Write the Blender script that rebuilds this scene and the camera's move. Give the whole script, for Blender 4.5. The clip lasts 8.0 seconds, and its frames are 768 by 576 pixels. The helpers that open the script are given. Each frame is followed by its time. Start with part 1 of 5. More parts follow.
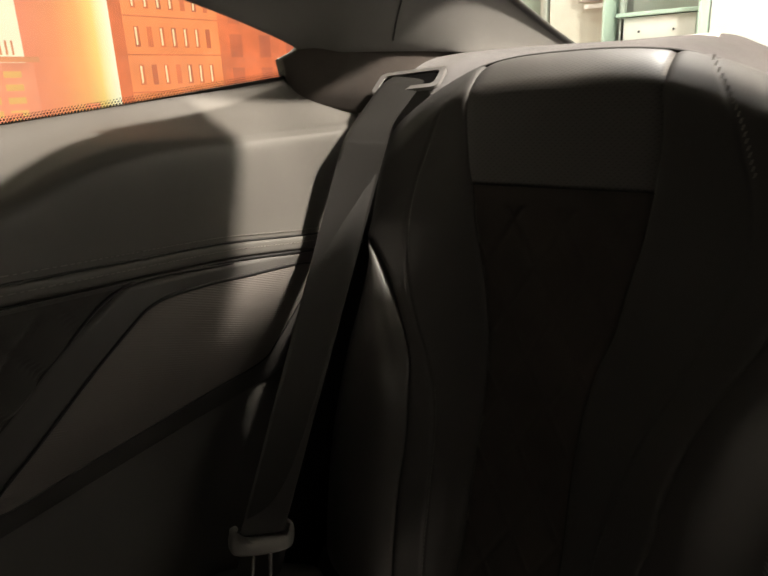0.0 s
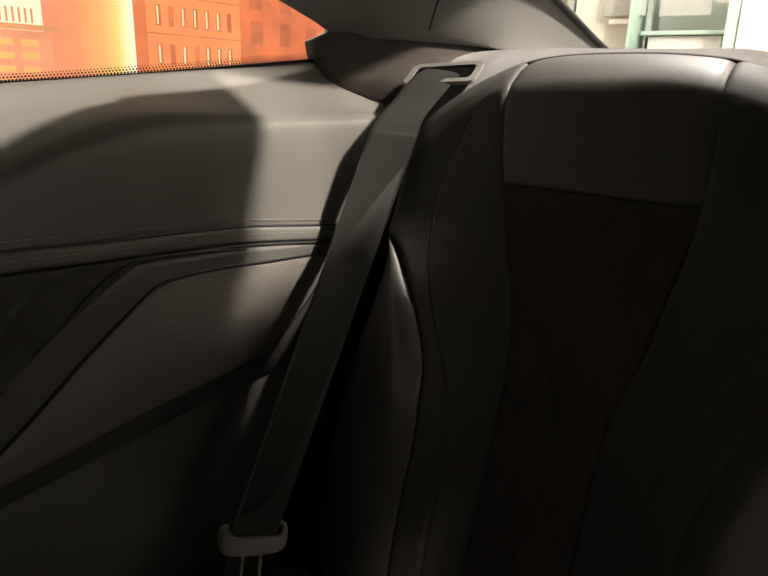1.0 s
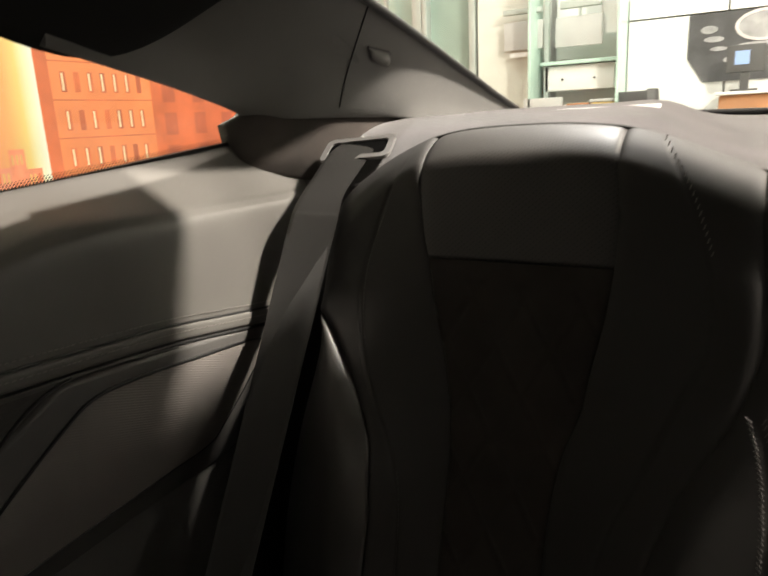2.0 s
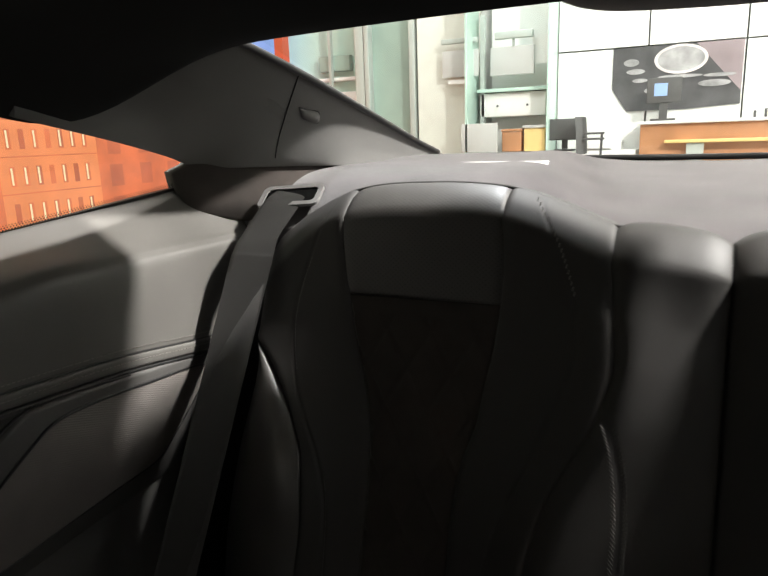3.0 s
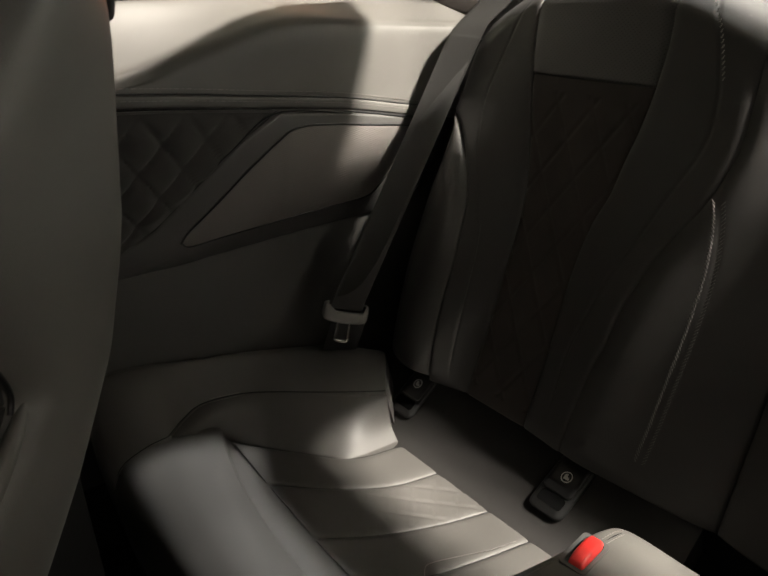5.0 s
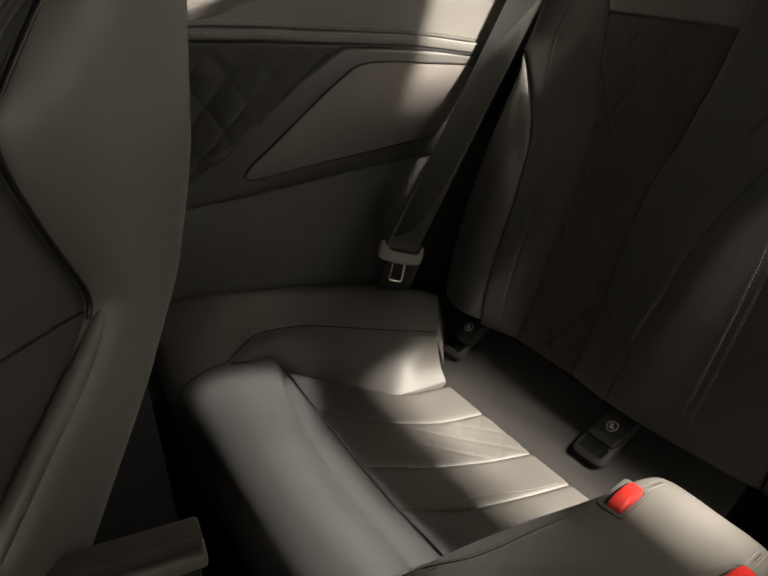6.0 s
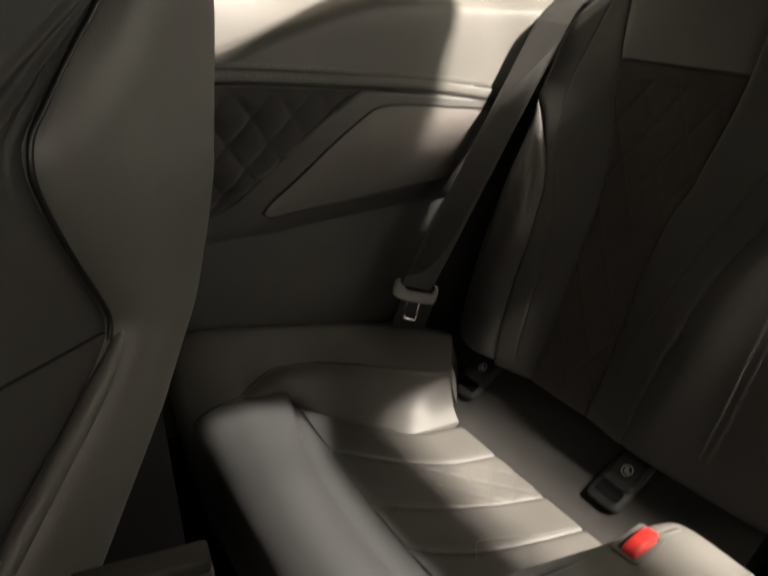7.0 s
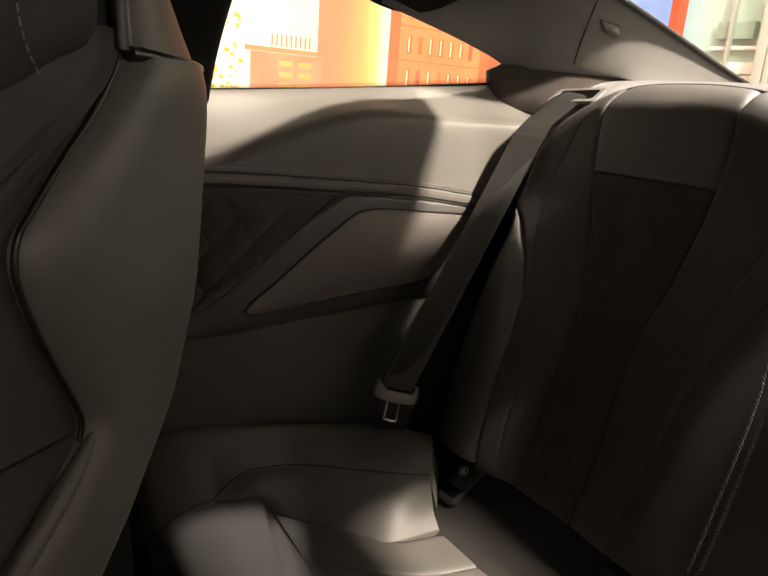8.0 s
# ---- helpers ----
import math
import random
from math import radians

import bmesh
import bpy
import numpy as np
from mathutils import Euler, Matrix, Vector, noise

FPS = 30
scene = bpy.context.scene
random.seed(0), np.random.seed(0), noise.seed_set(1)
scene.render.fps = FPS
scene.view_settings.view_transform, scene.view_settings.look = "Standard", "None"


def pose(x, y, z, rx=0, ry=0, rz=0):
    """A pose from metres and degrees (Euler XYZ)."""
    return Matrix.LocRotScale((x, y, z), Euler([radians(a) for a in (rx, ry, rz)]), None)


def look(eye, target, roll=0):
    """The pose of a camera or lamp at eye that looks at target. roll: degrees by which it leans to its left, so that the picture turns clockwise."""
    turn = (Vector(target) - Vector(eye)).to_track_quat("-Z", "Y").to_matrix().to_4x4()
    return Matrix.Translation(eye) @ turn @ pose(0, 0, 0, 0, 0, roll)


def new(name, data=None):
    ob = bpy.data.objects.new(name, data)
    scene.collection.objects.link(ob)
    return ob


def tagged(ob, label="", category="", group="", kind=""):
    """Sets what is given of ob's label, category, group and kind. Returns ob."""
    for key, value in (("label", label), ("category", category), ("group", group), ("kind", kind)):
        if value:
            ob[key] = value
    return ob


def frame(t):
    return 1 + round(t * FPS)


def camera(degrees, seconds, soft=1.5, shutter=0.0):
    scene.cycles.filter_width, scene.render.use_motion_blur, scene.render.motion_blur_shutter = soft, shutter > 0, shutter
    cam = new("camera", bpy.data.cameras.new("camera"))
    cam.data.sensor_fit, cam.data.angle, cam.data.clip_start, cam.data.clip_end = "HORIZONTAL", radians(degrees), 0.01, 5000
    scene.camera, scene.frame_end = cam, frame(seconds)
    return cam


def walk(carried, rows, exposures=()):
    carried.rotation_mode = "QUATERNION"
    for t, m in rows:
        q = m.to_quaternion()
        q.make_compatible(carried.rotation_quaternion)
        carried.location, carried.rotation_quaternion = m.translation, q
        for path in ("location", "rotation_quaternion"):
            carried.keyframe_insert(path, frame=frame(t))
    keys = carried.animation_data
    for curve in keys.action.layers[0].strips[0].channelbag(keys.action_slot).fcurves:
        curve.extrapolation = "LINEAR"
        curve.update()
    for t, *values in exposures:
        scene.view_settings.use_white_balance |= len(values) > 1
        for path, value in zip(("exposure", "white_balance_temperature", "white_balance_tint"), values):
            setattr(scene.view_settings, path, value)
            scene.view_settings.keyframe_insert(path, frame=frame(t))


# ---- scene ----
cam = camera(60.6, 8.0, soft=1.5, shutter=0.5)
PATH = [
    (0, (-0.1203, 0.5192, 1.0204), (-1.2355, 2.0702, 0.4284), -2.80),
    (0.5, (-0.1559, 0.5292, 1.0131), (-1.2807, 2.0600, 0.3883), -0.44),
    (1, (-0.1536, 0.5331, 1.0096), (-1.2664, 2.0861, 0.4170), 1.82),
    (1.5, (-0.1564, 0.5429, 1.0224), (-1.2279, 2.1448, 0.4872), -1.23),
    (3, (-0.0863, 0.4654, 1.0942), (-0.9109, 2.2306, 0.6426), -2.02),
    (3.5, (-0.0029, 0.3668, 1.0831), (-1.0257, 2.0226, 0.6225), 1.71),
    (3.8, (0.0460, 0.3620, 1.0760), (-1.0290, 1.9660, 0.5530), 2.10),
    (4, (0.0790, 0.3723, 1.0567), (-1.0352, 1.9390, 0.5031), 3.34),
    (4.5, (0.1042, 0.3854, 1.0282), (-1.1617, 1.7256, 0.2516), 2.05),
    (5, (0.1362, 0.3728, 0.9997), (-1.2548, 1.5701, 0.2055), 2.08),
    (6.5, (0.1505, 0.3648, 0.9959), (-1.2917, 1.3407, 0.0133), 2.01),
    (7, (0.1558, 0.3621, 0.9939), (-1.3537, 1.3748, 0.1603), 2.98),
    (7.5, (0.1528, 0.3619, 0.9958), (-1.4052, 1.4446, 0.3631), 4.24),
    (8, (0.1568, 0.3623, 0.9971), (-1.4186, 1.4634, 0.4443), 4.37),
]
# exposure and white balance of the film's camera
EXPOSURES = [(0.0, 0.12, 6650, 11), (1.5, 0.17, 6650, 11), (3.0, 0.12, 5850, 9), (4.0, 0.05, 6150, 12), (4.5, 0.3, 5850, 9), (5.0, 0.78, 6300, 9), (6.5, 1.22, 6450, 10), (7.0, 1.2, 6450, 10),
             (7.5, 0.9, 6700, 12), (8.0, 0.7, 7000, 13)]
walk(cam, [(t, look(eye, target, roll)) for t, eye, target, roll in PATH], exposures=EXPOSURES)

CX = -0.045                      # the car's middle plane

# ---------------------------------------------------------------- light
world = bpy.data.worlds.new("showroom_air")
scene.world = world
world.use_nodes = True
world.node_tree.nodes["Background"].inputs[0].default_value = (1.0, 0.93, 0.84, 1)
world.node_tree.nodes["Background"].inputs[1].default_value = 0.007


def lamp(name, kind, place, target, power, size, colour=(1.0, 0.95, 0.88)):
    data = bpy.data.lights.new(name, kind)
    data.energy, data.color = power, colour
    if kind == "AREA":
        data.shape, data.size, data.size_y = "RECTANGLE", size[0], size[1]
    else:
        data.shadow_soft_size = size
    ob = new(name, data)
    ob.matrix_world = look(place, target)
    return ob


WARM = (1.0, 0.88, 0.74)


# spots of the showroom: one over the rear window, one beside the right window, one further behind the rear window
def ceiling_spot(name, way, power, radius, target, far, colour=(1.0, 0.95, 0.88), spill=0, cone=38):
    if spill:
        lamp(name + "_spill", "POINT", Vector(target) + Vector(way).normalized() * far, target, spill, radius, colour)
    ob = lamp(name, "SPOT", Vector(target) + Vector(way).normalized() * far, target, power, radius, colour)
    ob.data.spot_size, ob.data.spot_blend = radians(cone), 0.4


ceiling_spot("ceiling_spot_rear", (0.81, 0.25, 1.0), 1150, 0.12, (-0.45, 0.93, 0.62), 3.66, (1.0, 0.90, 0.775), 740)
ceiling_spot("ceiling_spot_window", (-0.08, 0.35, 1.0), 520, 0.08, (-0.69, 0.72, 1.0), 2.5, WARM, 0, 18)
ceiling_spot("ceiling_spot_back", (0.06, 1.0, 1.40), 440, 0.07, (-0.43, 0.62, 0.45), 3.7, (1.0, 0.96, 0.9), 0, 10)
# front, left and windscreen lamps are unseen fills added to brighten the cabin
lamp("unseen_fill_front", "AREA", (3.0, -1.9, 2.7), (-0.4, 0.7, 0.5), 1.1, (3.0, 2.0), (1.0, 0.97, 0.9))
lamp("unseen_fill_left", "AREA", (4.3, 1.3, 1.6), (-0.5, 0.9, 0.9), 30, (3.0, 1.2), (1.0, 0.95, 0.88))
lamp("showroom_light_rear", "AREA", (-0.5, 4.3, 3.35), (-0.8, 7.0, 0), 125, (5.0, 1.6), (0.98, 0.98, 0.90))
lamp("unseen_fill_windscreen", "AREA", (0.9, -2.8, 1.9), (-0.3, 0.7, 0.6), 1.5, (2.6, 1.4), (1.0, 0.98, 0.94))


# ---------------------------------------------------------------- materials
def material(name, colour, rough=0.6, metal=0.0, grain=0.0, scale=900.0, vary=0.15, vary_scale=9.0, bump=0.15, sheen=0.0,
             kind="noise", coat=0.0, spec=0.5, angle=0.0):
    m = bpy.data.materials.new(name)
    m.use_nodes = True
    nodes, links = m.node_tree.nodes, m.node_tree.links
    shade = nodes["Principled BSDF"]
    shade.inputs["Roughness"].default_value = rough
    shade.inputs["Metallic"].default_value = metal
    shade.inputs["Specular IOR Level"].default_value = spec
    if sheen:
        shade.inputs["Sheen Weight"].default_value = sheen
        shade.inputs["Sheen Roughness"].default_value = 0.5
    if coat:
        shade.inputs["Coat Weight"].default_value = coat
    where = nodes.new("ShaderNodeTexCoord")
    turn = nodes.new("ShaderNodeMapping")
    turn.inputs["Rotation"].default_value = (angle, 0, 0)
    links.new(where.outputs["Object"], turn.inputs["Vector"])
    big = nodes.new("ShaderNodeTexNoise")
    big.inputs["Scale"].default_value, big.inputs["Detail"].default_value = vary_scale, 6
    links.new(turn.outputs[0], big.inputs["Vector"])
    ramp = nodes.new("ShaderNodeMapRange")
    ramp.inputs["From Min"].default_value, ramp.inputs["From Max"].default_value = 0.3, 0.7
    ramp.inputs["To Min"].default_value, ramp.inputs["To Max"].default_value = 1 - vary, 1 + vary
    links.new(big.outputs["Fac"], ramp.inputs["Value"])
    mix = nodes.new("ShaderNodeVectorMath")
    mix.operation = "SCALE"
    mix.inputs[0].default_value = colour
    links.new(ramp.outputs[0], mix.inputs["Scale"])
    links.new(mix.outputs[0], shade.inputs["Base Color"])
    worn = nodes.new("ShaderNodeMapRange")
    worn.inputs["From Min"].default_value, worn.inputs["From Max"].default_value = 0.3, 0.7
    worn.inputs["To Min"].default_value, worn.inputs["To Max"].default_value = max(rough - 0.08, 0.02), min(rough + 0.08, 1)
    links.new(big.outputs["Fac"], worn.inputs["Value"])
    links.new(worn.outputs[0], shade.inputs["Roughness"])
    if bump:
        if kind == "dots":
            split, join, spin = nodes.new("ShaderNodeSeparateXYZ"), nodes.new("ShaderNodeCombineXYZ"), nodes.new("ShaderNodeMapping")
            links.new(where.outputs["Object"], split.inputs[0])
            total = nodes.new("ShaderNodeMath")
            links.new(split.outputs[1], total.inputs[0])
            links.new(split.outputs[2], total.inputs[1])
            links.new(split.outputs[0], join.inputs[0])
            links.new(total.outputs[0], join.inputs[1])
            spin.inputs["Rotation"].default_value = (0, 0, math.pi / 4)
            links.new(join.outputs[0], spin.inputs[0])
            turn = spin
        if kind in ("voronoi", "dots"):
            fine = nodes.new("ShaderNodeTexVoronoi")
            fine.inputs["Randomness"].default_value = 0.0 if kind == "dots" else 1.0
            if kind == "dots":
                fine.voronoi_dimensions = "2D"
                hole = nodes.new("ShaderNodeMapRange")
                hole.inputs["From Min"].default_value, hole.inputs["From Max"].default_value = 0.10, 0.22
                hole.inputs["To Min"].default_value, hole.inputs["To Max"].default_value = 0.2, 1.0
                dark = nodes.new("ShaderNodeVectorMath")
                dark.operation = "SCALE"
                links.new(fine.outputs["Distance"], hole.inputs["Value"])
                links.new(mix.outputs[0], dark.inputs[0])
                links.new(hole.outputs[0], dark.inputs["Scale"])
                links.new(dark.outputs[0], shade.inputs["Base Color"])
            out = "Distance"
        elif kind == "wave":
            fine = nodes.new("ShaderNodeTexWave")
            fine.bands_direction = "Z"
            out = "Fac"
        else:
            fine = nodes.new("ShaderNodeTexNoise")
            fine.inputs["Detail"].default_value = 3
            out = "Fac"
        fine.inputs["Scale"].default_value = scale
        links.new(turn.outputs[0], fine.inputs["Vector"])
        high = nodes.new("ShaderNodeBump")
        high.inputs["Strength"].default_value, high.inputs["Distance"].default_value = bump, 0.0006
        links.new(fine.outputs[out], high.inputs["Height"])
        links.new(high.outputs[0], shade.inputs["Normal"])
    return m


def glow(name, colour, power, vary=0.0, scale=3.0):
    m = bpy.data.materials.new(name)
    m.use_nodes = True
    nodes, links = m.node_tree.nodes, m.node_tree.links
    shade = nodes["Principled BSDF"]
    shade.inputs["Base Color"].default_value = (0.02, 0.02, 0.02, 1)
    shade.inputs["Emission Strength"].default_value = power
    shade.inputs["Emission Color"].default_value = (*colour, 1)
    if vary:
        where = nodes.new("ShaderNodeTexCoord")
        noisy = nodes.new("ShaderNodeTexNoise")
        noisy.inputs["Scale"].default_value, noisy.inputs["Detail"].default_value = scale, 5
        links.new(where.outputs["Object"], noisy.inputs["Vector"])
        ramp = nodes.new("ShaderNodeMapRange")
        ramp.inputs["From Min"].default_value, ramp.inputs["From Max"].default_value = 0.3, 0.7
        ramp.inputs["To Min"].default_value, ramp.inputs["To Max"].default_value = power * (1 - vary), power * (1 + vary)
        links.new(noisy.outputs["Fac"], ramp.inputs["Value"])
        links.new(ramp.outputs[0], shade.inputs["Emission Strength"])
    return m


def glass_material(name, tint=(0.93, 0.97, 0.95), rough=0.0):
    m = bpy.data.materials.new(name)
    m.use_nodes = True
    nodes, links = m.node_tree.nodes, m.node_tree.links
    nodes.remove(nodes["Principled BSDF"])
    clear, shine, mix = nodes.new("ShaderNodeBsdfTransparent"), nodes.new("ShaderNodeBsdfGlossy"), nodes.new("ShaderNodeMixShader")
    clear.inputs[0].default_value = (*tint, 1)
    shine.inputs["Roughness"].default_value = rough
    mix.inputs[0].default_value = 0.05
    links.new(clear.outputs[0], mix.inputs[1])
    links.new(shine.outputs[0], mix.inputs[2])
    links.new(mix.outputs[0], nodes["Material Output"].inputs[0])
    return m


# the leather is one colour; its lighter tones stand in for missing light
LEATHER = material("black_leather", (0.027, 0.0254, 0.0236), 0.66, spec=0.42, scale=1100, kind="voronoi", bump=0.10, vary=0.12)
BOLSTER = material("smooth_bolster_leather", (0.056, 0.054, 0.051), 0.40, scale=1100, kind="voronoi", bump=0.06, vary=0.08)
LEATHER_PERF = material("perforated_leather", (0.036, 0.0340, 0.0318), 0.5, spec=0.55, scale=240, kind="dots", bump=0.1, vary=0.1)
LEATHER_SIDE = material("lightened_side_leather", (0.079, 0.0755, 0.069), 0.5, scale=1100, kind="voronoi", bump=0.10, vary=0.1)
CUSHION = material("lightened_cushion_leather", (0.068, 0.0645, 0.060), 0.5, scale=1100, kind="voronoi", bump=0.10, vary=0.1)
LEATHER_LOW = material("smooth_black_leather", (0.063, 0.062, 0.058), 0.55, scale=1100, kind="voronoi", bump=0.08, vary=0.1)
SUEDE = material("dark_suede", (0.034, 0.0285, 0.025), 0.95, scale=1500, bump=0.35, vary=0.25, vary_scale=22, sheen=0.15, spec=0.2)
PLEAT = material("dark_pleated_leather", (0.060, 0.0567, 0.0522), 0.55, scale=1100, kind="voronoi", bump=0.10, vary=0.12)
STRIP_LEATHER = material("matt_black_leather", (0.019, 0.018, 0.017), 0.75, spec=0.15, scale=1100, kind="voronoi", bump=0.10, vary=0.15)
QUILT = material("quilted_suede", (0.036, 0.034, 0.0315), 0.85, scale=1500, bump=0.35, vary=0.2, vary_scale=22, sheen=0.15, spec=0.3)
SHELF_SUEDE = material("parcel_shelf_suede", (0.041, 0.0366, 0.038), 0.95, scale=1500, bump=0.4, vary=0.4, vary_scale=14, sheen=0.3, spec=0.2)
LINER = material("black_headliner", (0.012, 0.012, 0.012), 0.95, scale=1200, bump=0.3, vary=0.1, spec=0.15)
PILLAR = material("anthracite_pillar_cloth", (0.120, 0.118, 0.113), 0.9, scale=1400, bump=0.3, vary=0.08, spec=0.2)
TRIM = material("dark_trim", (0.060, 0.058, 0.055), 0.5, scale=800, bump=0.15, vary=0.1)
MESHCLOTH = material("speaker_cloth", (0.128, 0.117, 0.108), 0.75, scale=125, kind="wave", bump=0.3, vary=0.08, angle=0.35)
BELT = material("belt_webbing", (0.017, 0.0165, 0.0155), 0.5, scale=1100, bump=0.3, vary=0.08)
PLASTIC = material("matt_black_plastic", (0.016, 0.016, 0.016), 0.45, scale=1500, bump=0.1, vary=0.08)
ANCHOR = material("black_cover_plastic", (0.012, 0.012, 0.012), 0.4, scale=1500, bump=0.1, vary=0.08)
BUCKLEGREY = material("dark_grey_buckle_plastic", (0.07, 0.068, 0.064), 0.5, scale=1500, bump=0.15, vary=0.08)
GREYPLASTIC = material("grey_tongue_plastic", (0.17, 0.165, 0.155), 0.45, scale=1500, bump=0.1, vary=0.08)
CHROME = material("bright_steel", (0.75, 0.73, 0.7), 0.2, metal=1.0, bump=0.05, vary=0.05)
RED = material("red_plastic", (0.6, 0.03, 0.025), 0.35, bump=0.05, vary=0.06)
THREAD_DIM = material("dark_grey_thread", (0.062, 0.058, 0.054), 0.7, bump=0.2, vary=0.1)
THREAD = material("grey_thread", (0.17, 0.16, 0.148), 0.7, bump=0.2, vary=0.1)
WHITEPRINT = material("white_print", (0.7, 0.7, 0.68), 0.5, bump=0.0, vary=0.05)
BEZEL = material("satin_grey_bezel", (0.24, 0.235, 0.23), 0.42, metal=0.6, bump=0.05, vary=0.05)
# the satin strip's bright reflection is put into a near-white colour
BRIGHTEDGE = material("painted_sheen_edge", (0.82, 0.81, 0.79), 0.35, bump=0.03, vary=0.05)
CARPET = material("black_carpet", (0.005, 0.005, 0.005), 1.0, scale=500, bump=0.8, vary=0.3, spec=0.1)
FRIT = material("black_frit", (0.006, 0.006, 0.006), 0.4, bump=0.0, vary=0.05)
SLOT = material("black_opening", (0.003, 0.003, 0.003), 1.0, bump=0.0, vary=0.05, spec=0.0)
PANE = glass_material("window_glass")
WHITE = material("white_wall_paint", (0.8, 0.79, 0.76), 0.6, scale=200, bump=0.1, vary=0.03)
TILE = material("pale_grey_floor_tile", (0.5, 0.49, 0.46), 0.25, scale=60, bump=0.05, vary=0.08, vary_scale=2)
CREAM = material("cream_cladding", (0.69, 0.70, 0.63), 0.55, scale=60, bump=0.1, vary=0.05)
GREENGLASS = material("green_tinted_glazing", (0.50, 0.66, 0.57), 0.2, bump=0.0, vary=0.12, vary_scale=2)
# the shaded glazing has its shade put into a darker green
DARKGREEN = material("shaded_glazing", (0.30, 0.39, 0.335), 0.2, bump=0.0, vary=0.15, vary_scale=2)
ALU = material("aluminium_frame", (0.45, 0.49, 0.455), 0.45, metal=0.2, bump=0.05, vary=0.05)
ORANGEWOOD = material("orange_wood_veneer", (0.42, 0.2, 0.09), 0.45, scale=40, bump=0.1, vary=0.2, vary_scale=5)
YELLOW = material("pale_yellow_laminate", (0.75, 0.55, 0.22), 0.4, bump=0.05, vary=0.06)
GREYSIGN = material("grey_sign_board", (0.48, 0.48, 0.46), 0.5, bump=0.05, vary=0.06)
CHAIRBLACK = material("office_chair_black", (0.07, 0.068, 0.065), 0.6, bump=0.2, vary=0.1)


# ---------------------------------------------------------------- builders
def part(name, bm, mat, parent=None, label=""):
    """One mesh object, at top level or under a thing."""
    data = bpy.data.meshes.new(name)
    bmesh.ops.recalc_face_normals(bm, faces=bm.faces)
    for f in bm.faces:
        f.smooth = True
    for e in bm.edges:
        e.smooth = len(e.link_faces) != 2 or e.calc_face_angle(0) < 1.2
    bm.to_mesh(data)
    bm.free()
    data.materials.append(mat)
    ob = new(name, data)
    if parent is not None:
        ob.parent = parent
    if label:
        ob["label"] = label
    return ob


def thing(name, label, category, place=(0, 0, 0), group="", kind=""):
    ob = new(name)
    ob.empty_display_size = 0.05
    ob.location = place
    return tagged(ob, label, category, group, kind)


def smooth_line(pts, t):
    """A point on the smooth line through pts, at t from 0 to 1."""
    pts = [Vector(p) for p in pts]
    n = len(pts) - 1
    k = min(int(t * n), n - 1)
    f = t * n - k
    a, b = pts[k], pts[k + 1]
    ta = (b - pts[k - 1]) * 0.5 if k else b - a
    tb = (pts[k + 2] - a) * 0.5 if k + 2 <= n else b - a
    return a * (2 * f**3 - 3 * f**2 + 1) + ta * (f**3 - 2 * f**2 + f) + b * (3 * f**2 - 2 * f**3) + tb * (f**3 - f**2)


def curve_of(pairs):
    """A smooth function through (key, value) pairs."""
    pairs = sorted(pairs)
    ks, vs = [p[0] for p in pairs], [p[1] for p in pairs]
    slopes = []
    for i in range(len(ks)):
        lo, hi = max(i - 1, 0), min(i + 1, len(ks) - 1)
        slopes.append((vs[hi] - vs[lo]) / (ks[hi] - ks[lo]))

    def value(k):
        if k <= ks[0]:
            return vs[0]
        if k >= ks[-1]:
            return vs[-1]
        i = max(j for j in range(len(ks) - 1) if ks[j] <= k)
        h = ks[i + 1] - ks[i]
        f = (k - ks[i]) / h
        return (vs[i] * (2 * f**3 - 3 * f**2 + 1) + slopes[i] * h * (f**3 - 2 * f**2 + f)
                + vs[i + 1] * (3 * f**2 - 2 * f**3) + slopes[i + 1] * h * (f**3 - f**2))
    return value


def grid(f, nu, nv, back=None):
    """A sheet f(u, v); with back, a vector, it becomes a closed body of that depth."""
    bm = bmesh.new()
    rows = [[bm.verts.new(f(i / nu, j / nv)) for j in range(nv + 1)] for i in range(nu + 1)]
    for i in range(nu):
        for j in range(nv):
            bm.faces.new((rows[i][j], rows[i + 1][j], rows[i + 1][j + 1], rows[i][j + 1]))
    if back is not None:
        back = Vector(back)
        rim = [(i, 0) for i in range(nu)] + [(nu, j) for j in range(nv)] + [(i, nv) for i in range(nu, 0, -1)] + [(0, j) for j in range(nv, 0, -1)]
        behind = [bm.verts.new(rows[i][j].co + back) for i, j in rim]
        front = [rows[i][j] for i, j in rim]
        for k in range(len(rim)):
            m = (k + 1) % len(rim)
            bm.faces.new((front[k], front[m], behind[m], behind[k]))
        bm.faces.new(behind)
    return bm


def loft(rails, nu=40, nv=24, puff=0.0, way=(0, 0, 1), back=None, edge=4, roll=0.0, fine=None):
    """A sheet through several rails (each a list of points); puff swells it along way, roll tucks its borders in."""
    way = Vector(way).normalized()

    def f(u, v):
        p = smooth_line([smooth_line(r, u) for r in rails], v) if len(rails) > 2 else smooth_line(rails[0], u).lerp(smooth_line(rails[1], u), v)
        bulge = puff * (1 - abs(2 * v - 1) ** edge)
        if roll:
            near = min(u, 1 - u)
            bulge -= roll * max(0.0, 1 - near / 0.06) ** 2
        if fine:
            bulge += fine(p, u, v)
        return p + way * bulge
    return grid(f, nu, nv, back)


